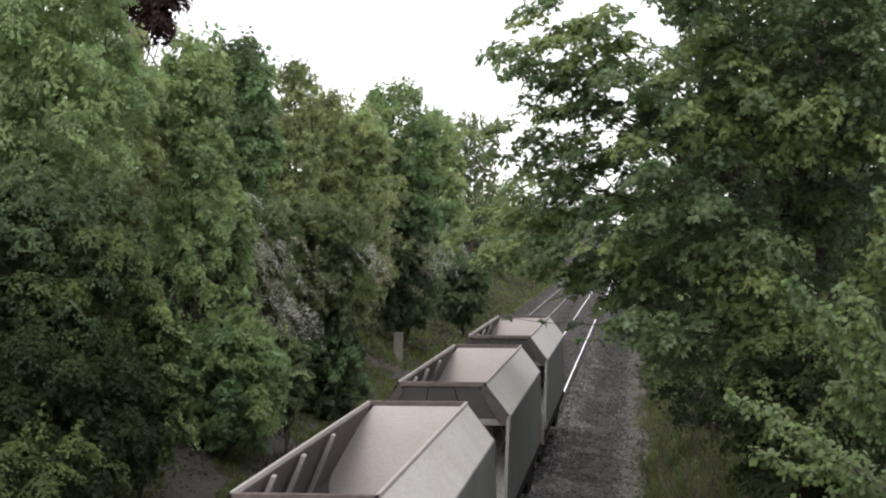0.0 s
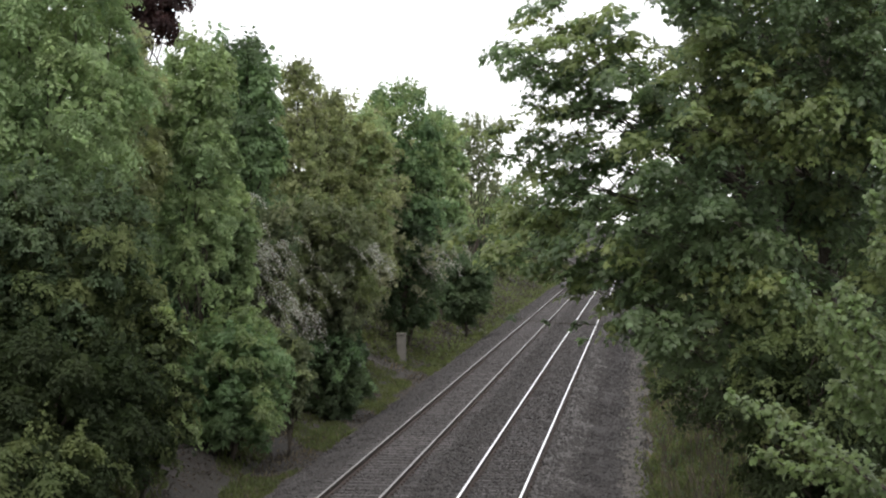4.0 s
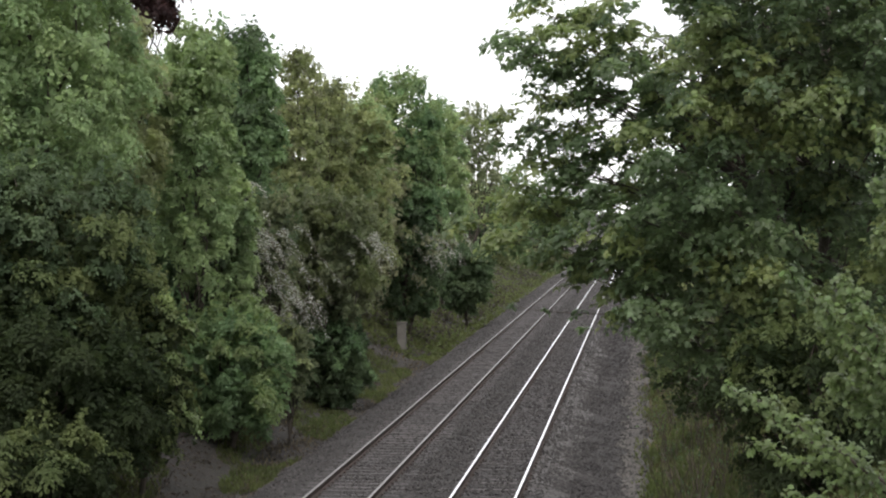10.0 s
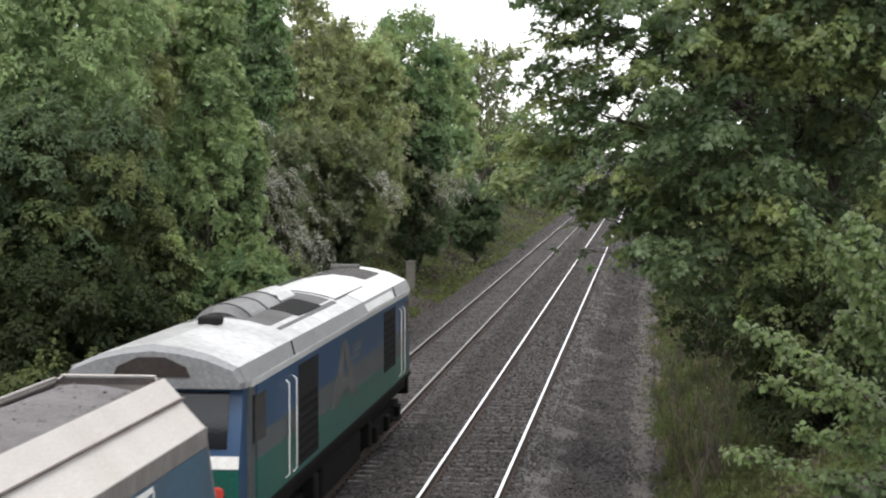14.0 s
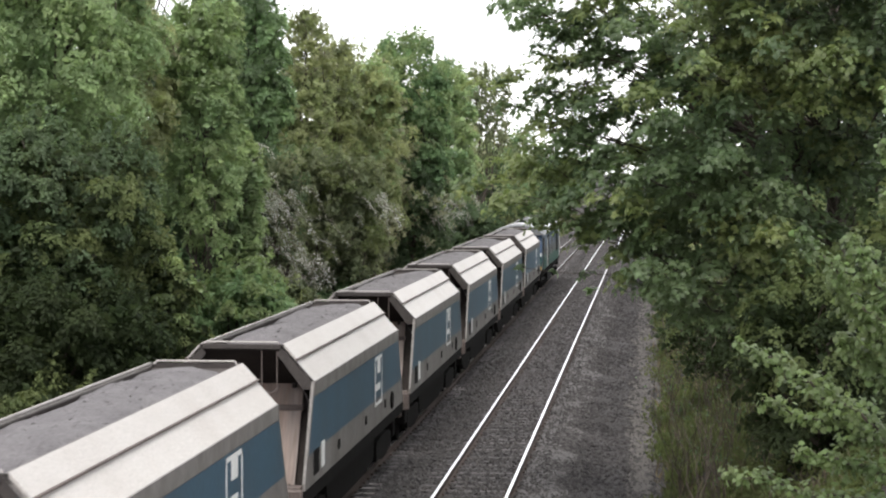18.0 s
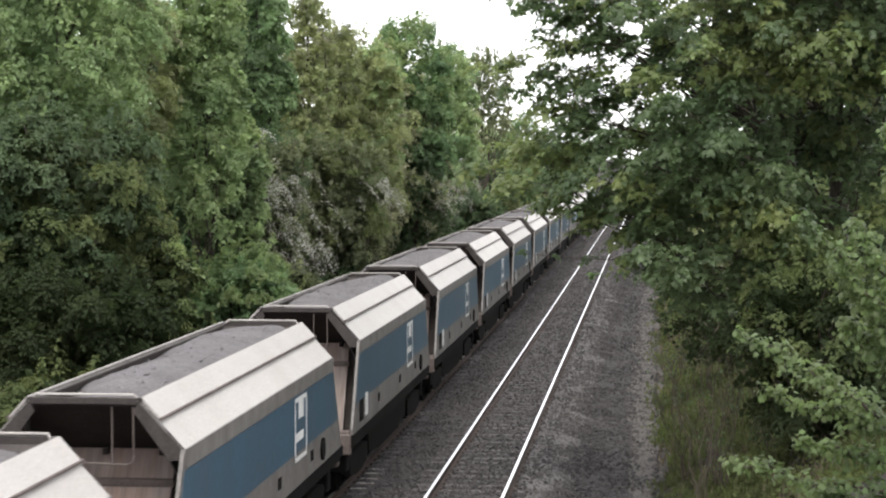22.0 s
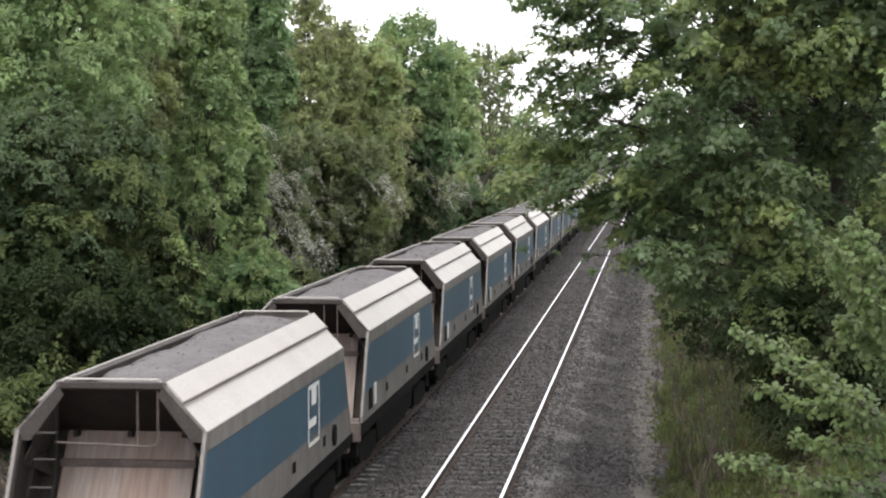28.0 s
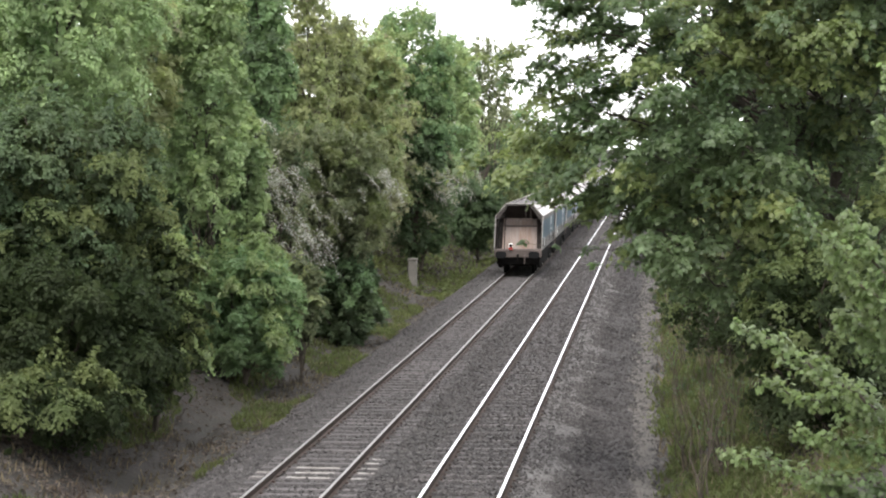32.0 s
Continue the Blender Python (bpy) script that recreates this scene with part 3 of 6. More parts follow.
def end_of(parent, d, sheet, dark, rails, y_in=1.25):
    """The open end of a hopper: dark overhanging end sheet above, sloping stained sheet below, headstock, ladder."""
    y0, yl = d * TOP_Y, d * LOW_Y
    ym = d * (TOP_Y - y_in)
    yb = d * (HEAD_Y - 1.05)
    part("end_rim", box(-RIM_X - 0.03, RIM_X + 0.03, min(y0, y0 - d * 0.05), max(y0, y0 - d * 0.05), RIM_Z - 0.07, RIM_Z + 0.018, 0.008), M["end_steel"] if rails else M["brown_steel"], parent)
    # gussets that close the hood's ends
    for s in (-1, 1):
        part("hood_end", prism([(s * RIM_X, RIM_Z), (s * EAVE_X, EAVE_Z), (s * EAVE_X, EAVE_Z - 0.14), (s * (EAVE_X - 0.2), EAVE_Z - 0.14), (s * (RIM_X - 0.08), RIM_Z - 0.16)],
                               "y", min(y0, y0 - d * 0.03), max(y0, y0 - d * 0.03)), M["end_steel"], parent)
    # Loaded wagons pass a shade-dark colour for these inner faces.
    bm = bmesh.new()
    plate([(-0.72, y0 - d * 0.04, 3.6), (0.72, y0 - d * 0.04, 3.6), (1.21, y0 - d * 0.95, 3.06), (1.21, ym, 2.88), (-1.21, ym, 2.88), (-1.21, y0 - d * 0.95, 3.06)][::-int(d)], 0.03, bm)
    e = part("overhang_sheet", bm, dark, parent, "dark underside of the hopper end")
    for x in (-0.75, 0.0, 0.75):
        part("stiffener", box(x - 0.03, x + 0.03, min(y0 - d * 0.95, ym), max(y0 - d * 0.95, ym), 2.82, 2.9), dark, e)
    sl = part("end_slope_sheet", plate([(-0.9, ym + d * 0.1, 2.88), (0.9, ym + d * 0.1, 2.88), (0.92, yb, 1.16), (-0.92, yb, 1.16)][::int(d)], 0.04), sheet, parent,
              "rust-stained pale sloping end sheet")
    for x in np.linspace(-0.8, 0.8, 7):
        part("rib", plate([(x - 0.025, ym + d * 0.34, 2.44), (x + 0.025, ym + d * 0.34, 2.44), (x + 0.025, yb + d * 0.03, 1.16), (x - 0.025, yb + d * 0.03, 1.16)][::int(d)], 0.03), sheet, sl)
    part("cross_beam", box(-0.94, 0.94, min(ym + d * 0.3, ym + d * 0.42), max(ym + d * 0.3, ym + d * 0.42), 2.43, 2.53, 0.01), M["brown_steel"], parent, "brown cross beam")
    # Added sheet closing the void; on loaded wagons its colour stands for shade.
    part("back_sheet", plate([(-1.2, ym + d * 0.02, 2.88), (1.2, ym + d * 0.02, 2.88), (1.2, yb - d * 0.1, 1.1), (-1.2, yb - d * 0.1, 1.1)][::int(d)], 0.02), dark, parent, "added sheet filling the shaded void behind the slope")
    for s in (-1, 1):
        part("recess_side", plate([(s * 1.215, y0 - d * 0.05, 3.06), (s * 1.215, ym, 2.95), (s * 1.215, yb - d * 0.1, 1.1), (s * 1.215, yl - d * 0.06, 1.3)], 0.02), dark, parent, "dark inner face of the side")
    part("headstock", box(-1.24, 1.24, min(d * HEAD_Y, d * (HEAD_Y - 0.2)), max(d * HEAD_Y, d * (HEAD_Y - 0.2)), 0.9, 1.3, 0.02), M["brown_steel"], parent, "dirty grey-brown headstock")
    # Black beam, also added to keep the space under the wagon dark.
    part("under_beam", box(-1.12, 1.12, *sorted((d * (HEAD_Y - 0.3), d * (HEAD_Y - 0.7))), 0.5, 0.92, 0.03), M["dark_steel"], parent, "black beam below the headstock")
    part("end_sill", box(-1.2, 1.2, min(yl - d * 0.3, yl), max(yl - d * 0.3, yl), 1.24, 1.34, 0.01), M["brown_steel"], parent)
    buffers(parent, d, d * HEAD_Y)
    if not rails:
        for i in range(3):
            u0, u1 = -1 + 2 * i / 3, -1 + 2 * (i + 1) / 3
            part("end_panel", prism([(u0 * 1.14 + 0.01, 2.98), (u1 * 1.14 - 0.01, 2.98), (u1 * 0.7 - 0.01, 3.58), (u0 * 0.7 + 0.01, 3.58)], "y", *sorted((y0 - d * 0.03, y0 - d * 0.07))), M["panel_brown"], parent, "dark brown end panel")
        part("end_beam", box(-1.2, 1.2, *sorted((y0 - d * 0.02, y0 - d * 0.12)), 2.86, 2.98, 0.01), M["silver_side"], parent, "grey end beam")
        part("brake_wheel", tube([(d * 1.16, d * (HEAD_Y + 0.02), 1.75), (d * 1.16, d * (HEAD_Y + 0.06), 1.75)], 0.2, 0.2, 14), M["silver_side"], parent, "hand brake wheel")
        part("brake_post", box(*sorted((d * 1.14, d * 1.18)), *sorted((d * (HEAD_Y - 0.06), d * (HEAD_Y + 0.02))), 1.2, 1.78), M["dark_steel"], parent)
        return
    # ladder on one side, and stanchions
    lad = part("ladder", tube([(d * 1.06, yl - d * 0.06, 1.3), (d * 1.06, y0 - d * 0.02, 2.5), (d * 1.02, y0 - d * 0.03, 3.3)], 0.022, 0.022, 5), M["dark_steel"], parent, "dirty steel ladder")
    part("stile", tube([(d * 0.74, yl - d * 0.06, 1.3), (d * 0.74, y0 - d * 0.02, 2.5), (d * 0.72, y0 - d * 0.03, 3.55)], 0.022, 0.022, 5), M["dark_steel"], lad)
    for z in (1.6, 1.95, 2.3, 2.65, 3.0):
        yy = yl - d * 0.06 + (y0 - yl + d * 0.04) * (min(z, 2.5) - 1.3) / 1.2
        part("rung", tube([(d * 1.06, yy, z), (d * 0.74, yy, z)], 0.018, 0.018, 5), M["end_steel"], lad)
    for x in (-0.35 * d, -0.62 * d):
        part("stanchion", tube([(x, y0 - d * 0.04, 3.56), (x, y0 - d * 0.04, 2.85)], 0.014, 0.014, 5), M["brown_steel"], parent)
    part("handrail", tube([(0.75 * d, y0 - d * 0.02, 2.88), (-0.55 * d, y0 - d * 0.02, 2.84), (-0.66 * d, y0 - d * 0.05, 2.95)], 0.014, 0.014, 5), M["brown_steel"], parent)
    if rails:
        part("end_hoop", tube([(-0.66, y0 - d * 0.1, RIM_Z), (-0.62, y0 - d * 0.06, RIM_Z + 0.05), (0.62, y0 - d * 0.06, RIM_Z + 0.05), (0.66, y0 - d * 0.1, RIM_Z)], 0.016, 0.016, 5),
             M["silver"], parent, "bent steel rail over the hopper end")


def hopper_interior(parent, material, bottom=1.6, walls=None):
    """Inside walls that funnel down from the mouth."""
    for s in (-1, 1):
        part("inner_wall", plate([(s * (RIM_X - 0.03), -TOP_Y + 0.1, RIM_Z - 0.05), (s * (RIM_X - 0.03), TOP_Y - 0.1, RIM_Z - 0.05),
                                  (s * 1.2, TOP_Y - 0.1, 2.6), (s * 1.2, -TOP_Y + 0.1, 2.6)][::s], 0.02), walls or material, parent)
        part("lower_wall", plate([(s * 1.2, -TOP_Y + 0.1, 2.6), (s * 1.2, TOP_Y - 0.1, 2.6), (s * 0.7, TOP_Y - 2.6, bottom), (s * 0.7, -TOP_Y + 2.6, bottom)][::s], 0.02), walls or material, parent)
        part("end_chute", plate([(-0.72, s * (TOP_Y - 0.1), 3.6), (0.72, s * (TOP_Y - 0.1), 3.6), (1.17, s * (TOP_Y - 0.1 - 4.1 * 0.56 / (3.6 - bottom)), 3.04), (1.17, s * (TOP_Y - 4.2), bottom),
                                 (-1.17, s * (TOP_Y - 4.2), bottom), (-1.17, s * (TOP_Y - 0.1 - 4.1 * 0.56 / (3.6 - bottom)), 3.04)][::-s], 0.02), material, parent)
    part("hopper_floor", box(-1.0, 1.0, -TOP_Y + 2.4, TOP_Y - 2.4, bottom - 0.04, bottom), material, parent)


def sides(parent, material, band, bottom=SIDE_Z):
    for s in (-1, 1):
        x0, x1 = sorted((s * EAVE_X, s * (EAVE_X - 0.05)))
        side = part("body_side", prism([(-LOW_Y, bottom), (LOW_Y, bottom), (LOW_Y, bottom + 0.12), (TOP_Y, EAVE_Z), (-TOP_Y, EAVE_Z), (-LOW_Y, bottom + 0.12)], "x", x0, x1),
                    material, parent, "grey body side")
        if band:
            z0, z1 = 1.84, 2.78
            e0 = TOP_Y + (LOW_Y - TOP_Y) * (EAVE_Z - z0) / (EAVE_Z - bottom) - 0.1
            e1 = TOP_Y + (LOW_Y - TOP_Y) * (EAVE_Z - z1) / (EAVE_Z - bottom) - 0.1
            a, b = sorted((s * (EAVE_X + 0.001), s * (EAVE_X + 0.006)))
            part("blue_band", prism([(-e0, z0), (e0, z0), (e1, z1), (-e1, z1)], "x", a, b), M["blue"], side, "faded blue painted band")
            a, b = sorted((s * (EAVE_X + 0.005), s * (EAVE_X + 0.011)))
            bm = bmesh.new()
            for u0, u1, v0, v1 in ((1.9, 1.97, 1.7, 2.74), (2.95, 3.02, 1.7, 2.74), (1.9, 3.02, 2.67, 2.74), (1.9, 3.02, 1.7, 1.77), (2.25, 2.7, 2.38, 2.67), (1.97, 2.7, 2.02, 2.16)):
                box(a, b, u0, u1, v0, v1, bm=bm)
            part("emblem", bm, M["white"], side, "white painted emblem of plain bars")
            part("data_panel", box(a, b, -5.9, -5.35, 1.42, 1.85), M["dark_steel"], side)
            part("data_plate", box(a - 0.002, b + 0.002, -5.1, -4.75, 1.45, 1.9), M["white"], side)
            part("hand_wheel", disc(a, b + 0.03, 4.6, 1.55, 0.2, 14), M["dark_steel"], side)
            for u in (-3.2, 0.4, 3.4):
                part("placard", box(a, b, u, u + 0.28, 1.5, 1.68), M["dark_steel"], side)
        a, b = sorted((s * (EAVE_X - 0.01), s * (EAVE_X + 0.02)))
        part("eave_lip", box(a, b, -TOP_Y, TOP_Y, EAVE_Z - 0.24, EAVE_Z + 0.005, 0.006), material, side, "grey turned-down eave lip")
        part("sole_bar", box(*sorted((s * (EAVE_X - 0.02), s * (EAVE_X - 0.14))), -HEAD_Y + 0.1, HEAD_Y - 0.1, 1.02, bottom), M["dark_steel"], side, "black solebar, darkened as shade under the side")


def loaded_hopper():
    w = thing("hopper_wagon", "silver and blue bogie hopper wagon loaded with crushed stone", "railway wagon", "wagons of the departing train")
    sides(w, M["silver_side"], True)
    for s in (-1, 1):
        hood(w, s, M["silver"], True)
    for d in (-1, 1):
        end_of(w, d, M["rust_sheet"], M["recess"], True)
        bogie(w, d * 4.7)
    # One black mass added to block light through the underside.
    part("underframe", box(-0.85, 0.85, -HEAD_Y + 0.2, HEAD_Y - 0.2, 0.55, 1.24), M["dark_steel"], w, "black underframe")
    # Added black plates that stand for the shade below the solebars.
    for s in (-1, 1):
        part("brake_rigging", prism([(-3.3, 0.95), (3.3, 0.95), (3.1, 0.42), (1.6, 0.3), (-1.6, 0.3), (-3.1, 0.42)], "x", *sorted((s * 0.86, s * 1.08))), M["dark_steel"], w, "added black plate for the shade below the solebar")
    hopper_interior(w, M["end_steel"])
    for y in (-1.6, 0, 1.6):
        part("discharge_chute", prism([(-0.8, 1.6), (0.8, 1.6), (0.45, 0.45), (-0.45, 0.45)], "y", y - 0.6, y + 0.6), M["dark_steel"], w, "dark discharge chute")
    return w


def stone_load(seed):
    """A ridged heap that fills the hopper's mouth."""
    r = random.Random(seed)
    off = r.uniform(0, 90)
    nx, ny = 9, 64
    def over(y):
        return float(np.interp(abs(y), (4.55, 4.85, 5.76), (2.92, 3.1, 3.62)))
    vs = []
    for j in range(ny + 1):
        y = -5.55 + 11.1 * j / ny
        for i in range(nx + 1):
            u = -1 + 2 * i / nx
            edge = 1 - abs(u) ** 2.2
            endf = min(1.0, (5.55 - abs(y)) / 0.5)
            z = 3.46 + 0.22 * edge * (0.35 + 0.65 * endf) + 0.1 * noise.noise(Vector((y * 0.55 + off, u, 0))) + 0.04 * noise.noise(Vector((y * 3 + off, u * 3, 5)))
            vs.append((u * 0.86 * (1 if endf == 1 else 0.9), y, max(min(z, 3.6 if abs(u) > 0.7 else 3.8) - 0.12 * (1 - endf) - (0.14 * max(0.0, -y - 3.4)), over(y) + 0.03)))
    w = nx + 1
    fs = [(j * w + i, j * w + i + 1, (j + 1) * w + i + 1, (j + 1) * w + i) for j in range(ny) for i in range(nx)]
    skirt = len(vs)
    rim = [i for i in range(w)] + [j * w + nx for j in range(1, ny + 1)] + [ny * w + i for i in range(nx - 1, -1, -1)] + [j * w for j in range(ny - 1, 0, -1)]
    vs += [(vs[i][0] * 0.95, vs[i][1] * 0.98, max(2.9, over(vs[i][1]) + 0.02)) for i in rim]
    k = len(rim)
    fs += [(rim[(i + 1) % k], rim[i], skirt + i, skirt + (i + 1) % k) for i in range(k)]
    ob = thing("stone_load", "", "")
    part("load_body", raw("load_body", vs, fs, M["load"], True), None, ob)
    # lumps that lie proud of the heap
    rn = np.random.default_rng(seed)
    tops = np.array([v for v in vs[:skirt] if abs(v[0]) < 0.5 and abs(v[1]) < 5.0])
    c = tops[rn.integers(0, len(tops), 220)] + rn.uniform(-1, 1, (220, 3)) * [0.1, 0.1, 0.0]
    v = np.array([(1, 0, 0), (-1, 0, 0), (0, 1, 0), (0, -1, 0), (0, 0, 0.45), (0, 0, -0.45)]) * (0.6 + 0.8 * rn.random((220, 6, 1)))
    v = c[:, None] + v * (0.018 + 0.022 * rn.random(220) ** 2)[:, None, None]
    f = np.array([(0, 2, 4), (2, 1, 4), (1, 3, 4), (3, 0, 4), (2, 0, 5), (1, 2, 5), (3, 1, 5), (0, 3, 5)])
    lumps = part("loose_stone", raw("loose_stone", v.reshape(-1, 3), (np.arange(220)[:, None, None] * 6 + f).reshape(-1, 3), M["load"]), None, ob, "loose lumps of stone")
    lumps["kind"] = "stuff"
    return tagged(ob, "grey crushed stone heaped in the open hopper wagon", "stone", "loads of the wagons")


def empty_hopper():
    global RIM_X
    RIM_X = 0.81                    # the empties have a wider mouth than the loaded wagons
    w = thing("box_hopper_wagon", "empty pale grey hopper wagon with a pink-grey inside", "railway wagon", "wagons of the arriving train")
    sides(w, M["side_shade"], False)
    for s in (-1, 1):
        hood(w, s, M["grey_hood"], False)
        for y in (-1.2, 1.4, 3.6):
            part("inner_post", plate([(s * (RIM_X - 0.07), y - 0.09, 3.6), (s * (RIM_X - 0.07), y + 0.09, 3.6), (s * 1.15, y + 0.09, 2.62), (s * 1.15, y - 0.09, 2.62)][::-s], 0.05), M["old_red"], w)
    for d in (-1, 1):
        end_of(w, d, M["grey_hood"], M["silver_side"], False)
        bogie(w, d * 4.7)
    # Same black mass as under the loaded wagons, blocking light below.
    part("underframe", box(-0.85, 0.85, -HEAD_Y + 0.2, HEAD_Y - 0.2, 0.55, 1.24), M["dark_steel"], w, "black underframe")
    hopper_interior(w, M["old_red"], 1.5, M["inner_brown"])
    for y in (-1.6, 0, 1.6):
        part("discharge_chute", prism([(-0.8, 1.5), (0.8, 1.5), (0.45, 0.45), (-0.45, 0.45)], "y", y - 0.6, y + 0.6), M["dark_steel"], w)
    return w


def tail_lamp():
    t = thing("tail_lamp", "small white and red tail lamp on the last wagon", "lamp")
    part("lamp_case", box(-0.1, 0.1, -0.07, 0.07, 0.0, 0.34, 0.015), M["white"], t)
    part("lens", tube([(0, -0.07, 0.22), (0, -0.11, 0.22)], 0.075, 0.07, 12), M["black"], t, "round dark lens")
    part("red_band", box(-0.104, 0.104, -0.074, 0.074, 0.02, 0.12), M["red"], t, "red lower band")
    return t


# ---- the locomotive ----
def locomotive():
    w = thing("diesel_locomotive", "blue, green and silver freight diesel locomotive", "locomotive")
    E, TZ, EZ, BZ = 1.33, 3.88, 3.36, 1.38          # half width, crown, eaves, sill
    L = 10.1
    section = [(-E, BZ), (E, BZ), (E, EZ - 0.2), (E - 0.02, EZ), (E - 0.13, EZ + 0.2), (0.82, TZ - 0.15), (0.42, TZ - 0.05), (0, TZ), (-0.42, TZ - 0.05), (-0.82, TZ - 0.15), (-E + 0.13, EZ + 0.2), (-E + 0.02, EZ), (-E, EZ - 0.2)]
    part("body", prism([(x * 0.985, z - 0.01) for x, z in section], "y", -L + 0.5, L - 0.5), M["loco_grey"], w, "grey body shell")
    # roof in skins along the length
    roof = [(E - 0.02, EZ - 0.1), (E - 0.02, EZ), (E - 0.13, EZ + 0.2), (0.82, TZ - 0.15), (0.42, TZ - 0.05), (0, TZ), (-0.42, TZ - 0.05), (-0.82, TZ - 0.15), (-E + 0.13, EZ + 0.2), (-E + 0.02, EZ), (-E + 0.02, EZ - 0.1)]
    def patch(name, x0, x1, y0, y1, lift, material, label="", parent=None):
        """A thin panel that follows the roof's curve."""
        line = sorted((x, z) for x, z in roof if z > EZ - 0.05)
        xs = [x0 + (x1 - x0) * i / 8 for i in range(9)]
        top = [(x, float(np.interp(x, [p[0] for p in line], [p[1] for p in line])) + lift) for x in xs]
        return part(name, prism(top + [(x, z - 0.06) for x, z in top[::-1]], "y", y0, y1), material, parent or w, label)
    def skin(name, y0, y1, material, lift=0.0, label=""):
        bm = bmesh.new()
        ring = [[bm.verts.new((x * (1 + lift), y, z + lift)) for x, z in roof] for y in (y0, y1)]
        for i in range(len(roof) - 1):
            bm.faces.new((ring[0][i], ring[1][i], ring[1][i + 1], ring[0][i + 1]))
        bmesh.ops.recalc_face_normals(bm, faces=bm.faces)
        bmesh.ops.solidify(bm, geom=bm.faces[:], thickness=0.02)
        return part(name, bm, material, w, label)
    # Strips over the shoulders put their shade into the colour.
    for s in (-1, 1):
        part("roof_shoulder", plate([(s * (E + 0.002), -L + 0.24, EZ - 0.02), (s * (E + 0.002), L - 0.24, EZ - 0.02), (s * (E - 0.108), L - 0.24, EZ + 0.205), (s * (E - 0.108), -L + 0.24, EZ + 0.205)][::s], 0.02), M["loco_roof_shade"], w, "sloping roof shoulder greyed as if shaded")
    skin("cab_roof", 6.9, L - 0.25, M["loco_roof"], 0.004, "pale silver cab roof")
    skin("radiator_roof", 2.6, 6.86, M["loco_roof"], 0.012, "pale silver raised roof section")
    skin("engine_roof", -2.3, 2.56, M["sooty_roof"], 0.002, "soot-stained silver engine roof")
    skin("rear_roof", -L + 0.25, -2.34, M["sooty_roof"], 0.004, "soot-stained silver rear roof")
    g = patch("roof_grille", -0.62, 0.72, 6.4, 8.8, 0.016, M["grille"], "dark ribbed roof grille")
    for y in np.arange(6.46, 8.74, 0.12):
        patch("slat", -0.6, 0.7, y, y + 0.05, 0.026, M["grille"], "", g)
    part("horn_block", box(-0.5, 0.2, 9.0, 9.3, TZ - 0.05, TZ + 0.08, 0.04), M["soot"], w, "grey horn cover")
    hatch = patch("roof_hatch", -0.42, 0.86, 1.2, 4.9, 0.03, M["loco_roof"], "pale roof hatch with a dark joint")
    patch("hatch_joint", -0.45, 0.89, 1.17, 4.93, 0.02, M["soot"], "dark joint round the hatch", hatch)
    for y in np.arange(1.9, 4.9, 0.35):
        part("bolt", disc(-0.5, -0.44, y, TZ + 0.035, 0.02, 8), M["soot"], hatch)
    patch("soot_stain", -0.95, 0.95, -5.2, 0.9, 0.012, M["soot"], "sooty smear round the exhaust")
    # No well is cut; a black panel paints the dark gap.
    patch("silencer_well", 0.3, 0.86, -2.9, -0.5, 0.02, M["black"], "flat black panel for the shaded gap beside the silencer")
    drum = part("silencer", tube([(-0.12, -4.9, TZ - 0.5), (-0.12, -4.6, TZ - 0.42), (-0.12, -1.7, TZ - 0.42), (-0.12, -1.5, TZ - 0.5)], 0.6, 0.6, 26), M["steel_dull"], w, "rounded grey exhaust silencer drum")
    for y in (-4.6, -3.1, -1.72):
        part("drum_band", tube([(-0.12, y, TZ - 0.415), (-0.12, y + 0.06, TZ - 0.415)], 0.612, 0.612, 26), M["soot"], drum)
    part("exhaust_outlet", tube([(-0.16, -1.2, TZ - 0.34), (-0.16, 0.35, TZ - 0.34)], 0.5, 0.5, 24), M["sooty_roof"], w, "rounded exhaust cover with a pale top")
    part("exhaust_slot", box(-0.5, 0.18, -1.45, -1.22, TZ - 0.2, TZ + 0.1, 0.03), M["black"], w, "black exhaust slot")
    part("aerial", box(-0.15, 0.2, -6.5, -6.1, TZ - 0.02, TZ + 0.12, 0.03), M["black"], w)
    for s in (-1, 1):
        def skinbox(name, y0, y1, z0, z1, material, label="", out=0.012, parent=w, bev=0.0):
            return part(name, box(*sorted((s * (E - 0.02), s * (E + out))), y0, y1, z0, z1, bev), material, parent, label)
        def slant(name, pts, material, label="", out=0.012):
            return part(name, prism(pts, "x", *sorted((s * (E - 0.02), s * (E + out)))), material, w, label)
        skinbox("upper_panel", -L + 0.95, L - 0.95, 2.5, EZ - 0.12, M["loco_blue"], "blue upper side panel")
        slant("stripe", [(-L + 0.95, 2.15), (L - 0.95, 1.95), (L - 0.95, 2.5), (-L + 0.95, 2.5)], M["loco_grey"], "pale grey side stripe")
        slant("lower_panel", [(-L + 0.95, BZ), (L - 0.95, BZ), (L - 0.95, 1.95), (-L + 0.95, 2.15)], M["loco_green"], "green lower side panel")
        skinbox("cant_rail", -L + 0.6, L - 0.6, EZ - 0.12, EZ - 0.02, M["loco_roof"], "silver cant rail", 0.01)
        skinbox("sill", -L + 0.4, L - 0.4, BZ - 0.07, BZ + 0.02, M["dark_steel"], "", 0.03)
        for y, z0 in ((4.9, 1.85), (-5.7, 1.5)):
            win = skinbox("side_grille", y, y + 1.95, z0, 3.15, M["black"], "tall black grille door", 0.02)
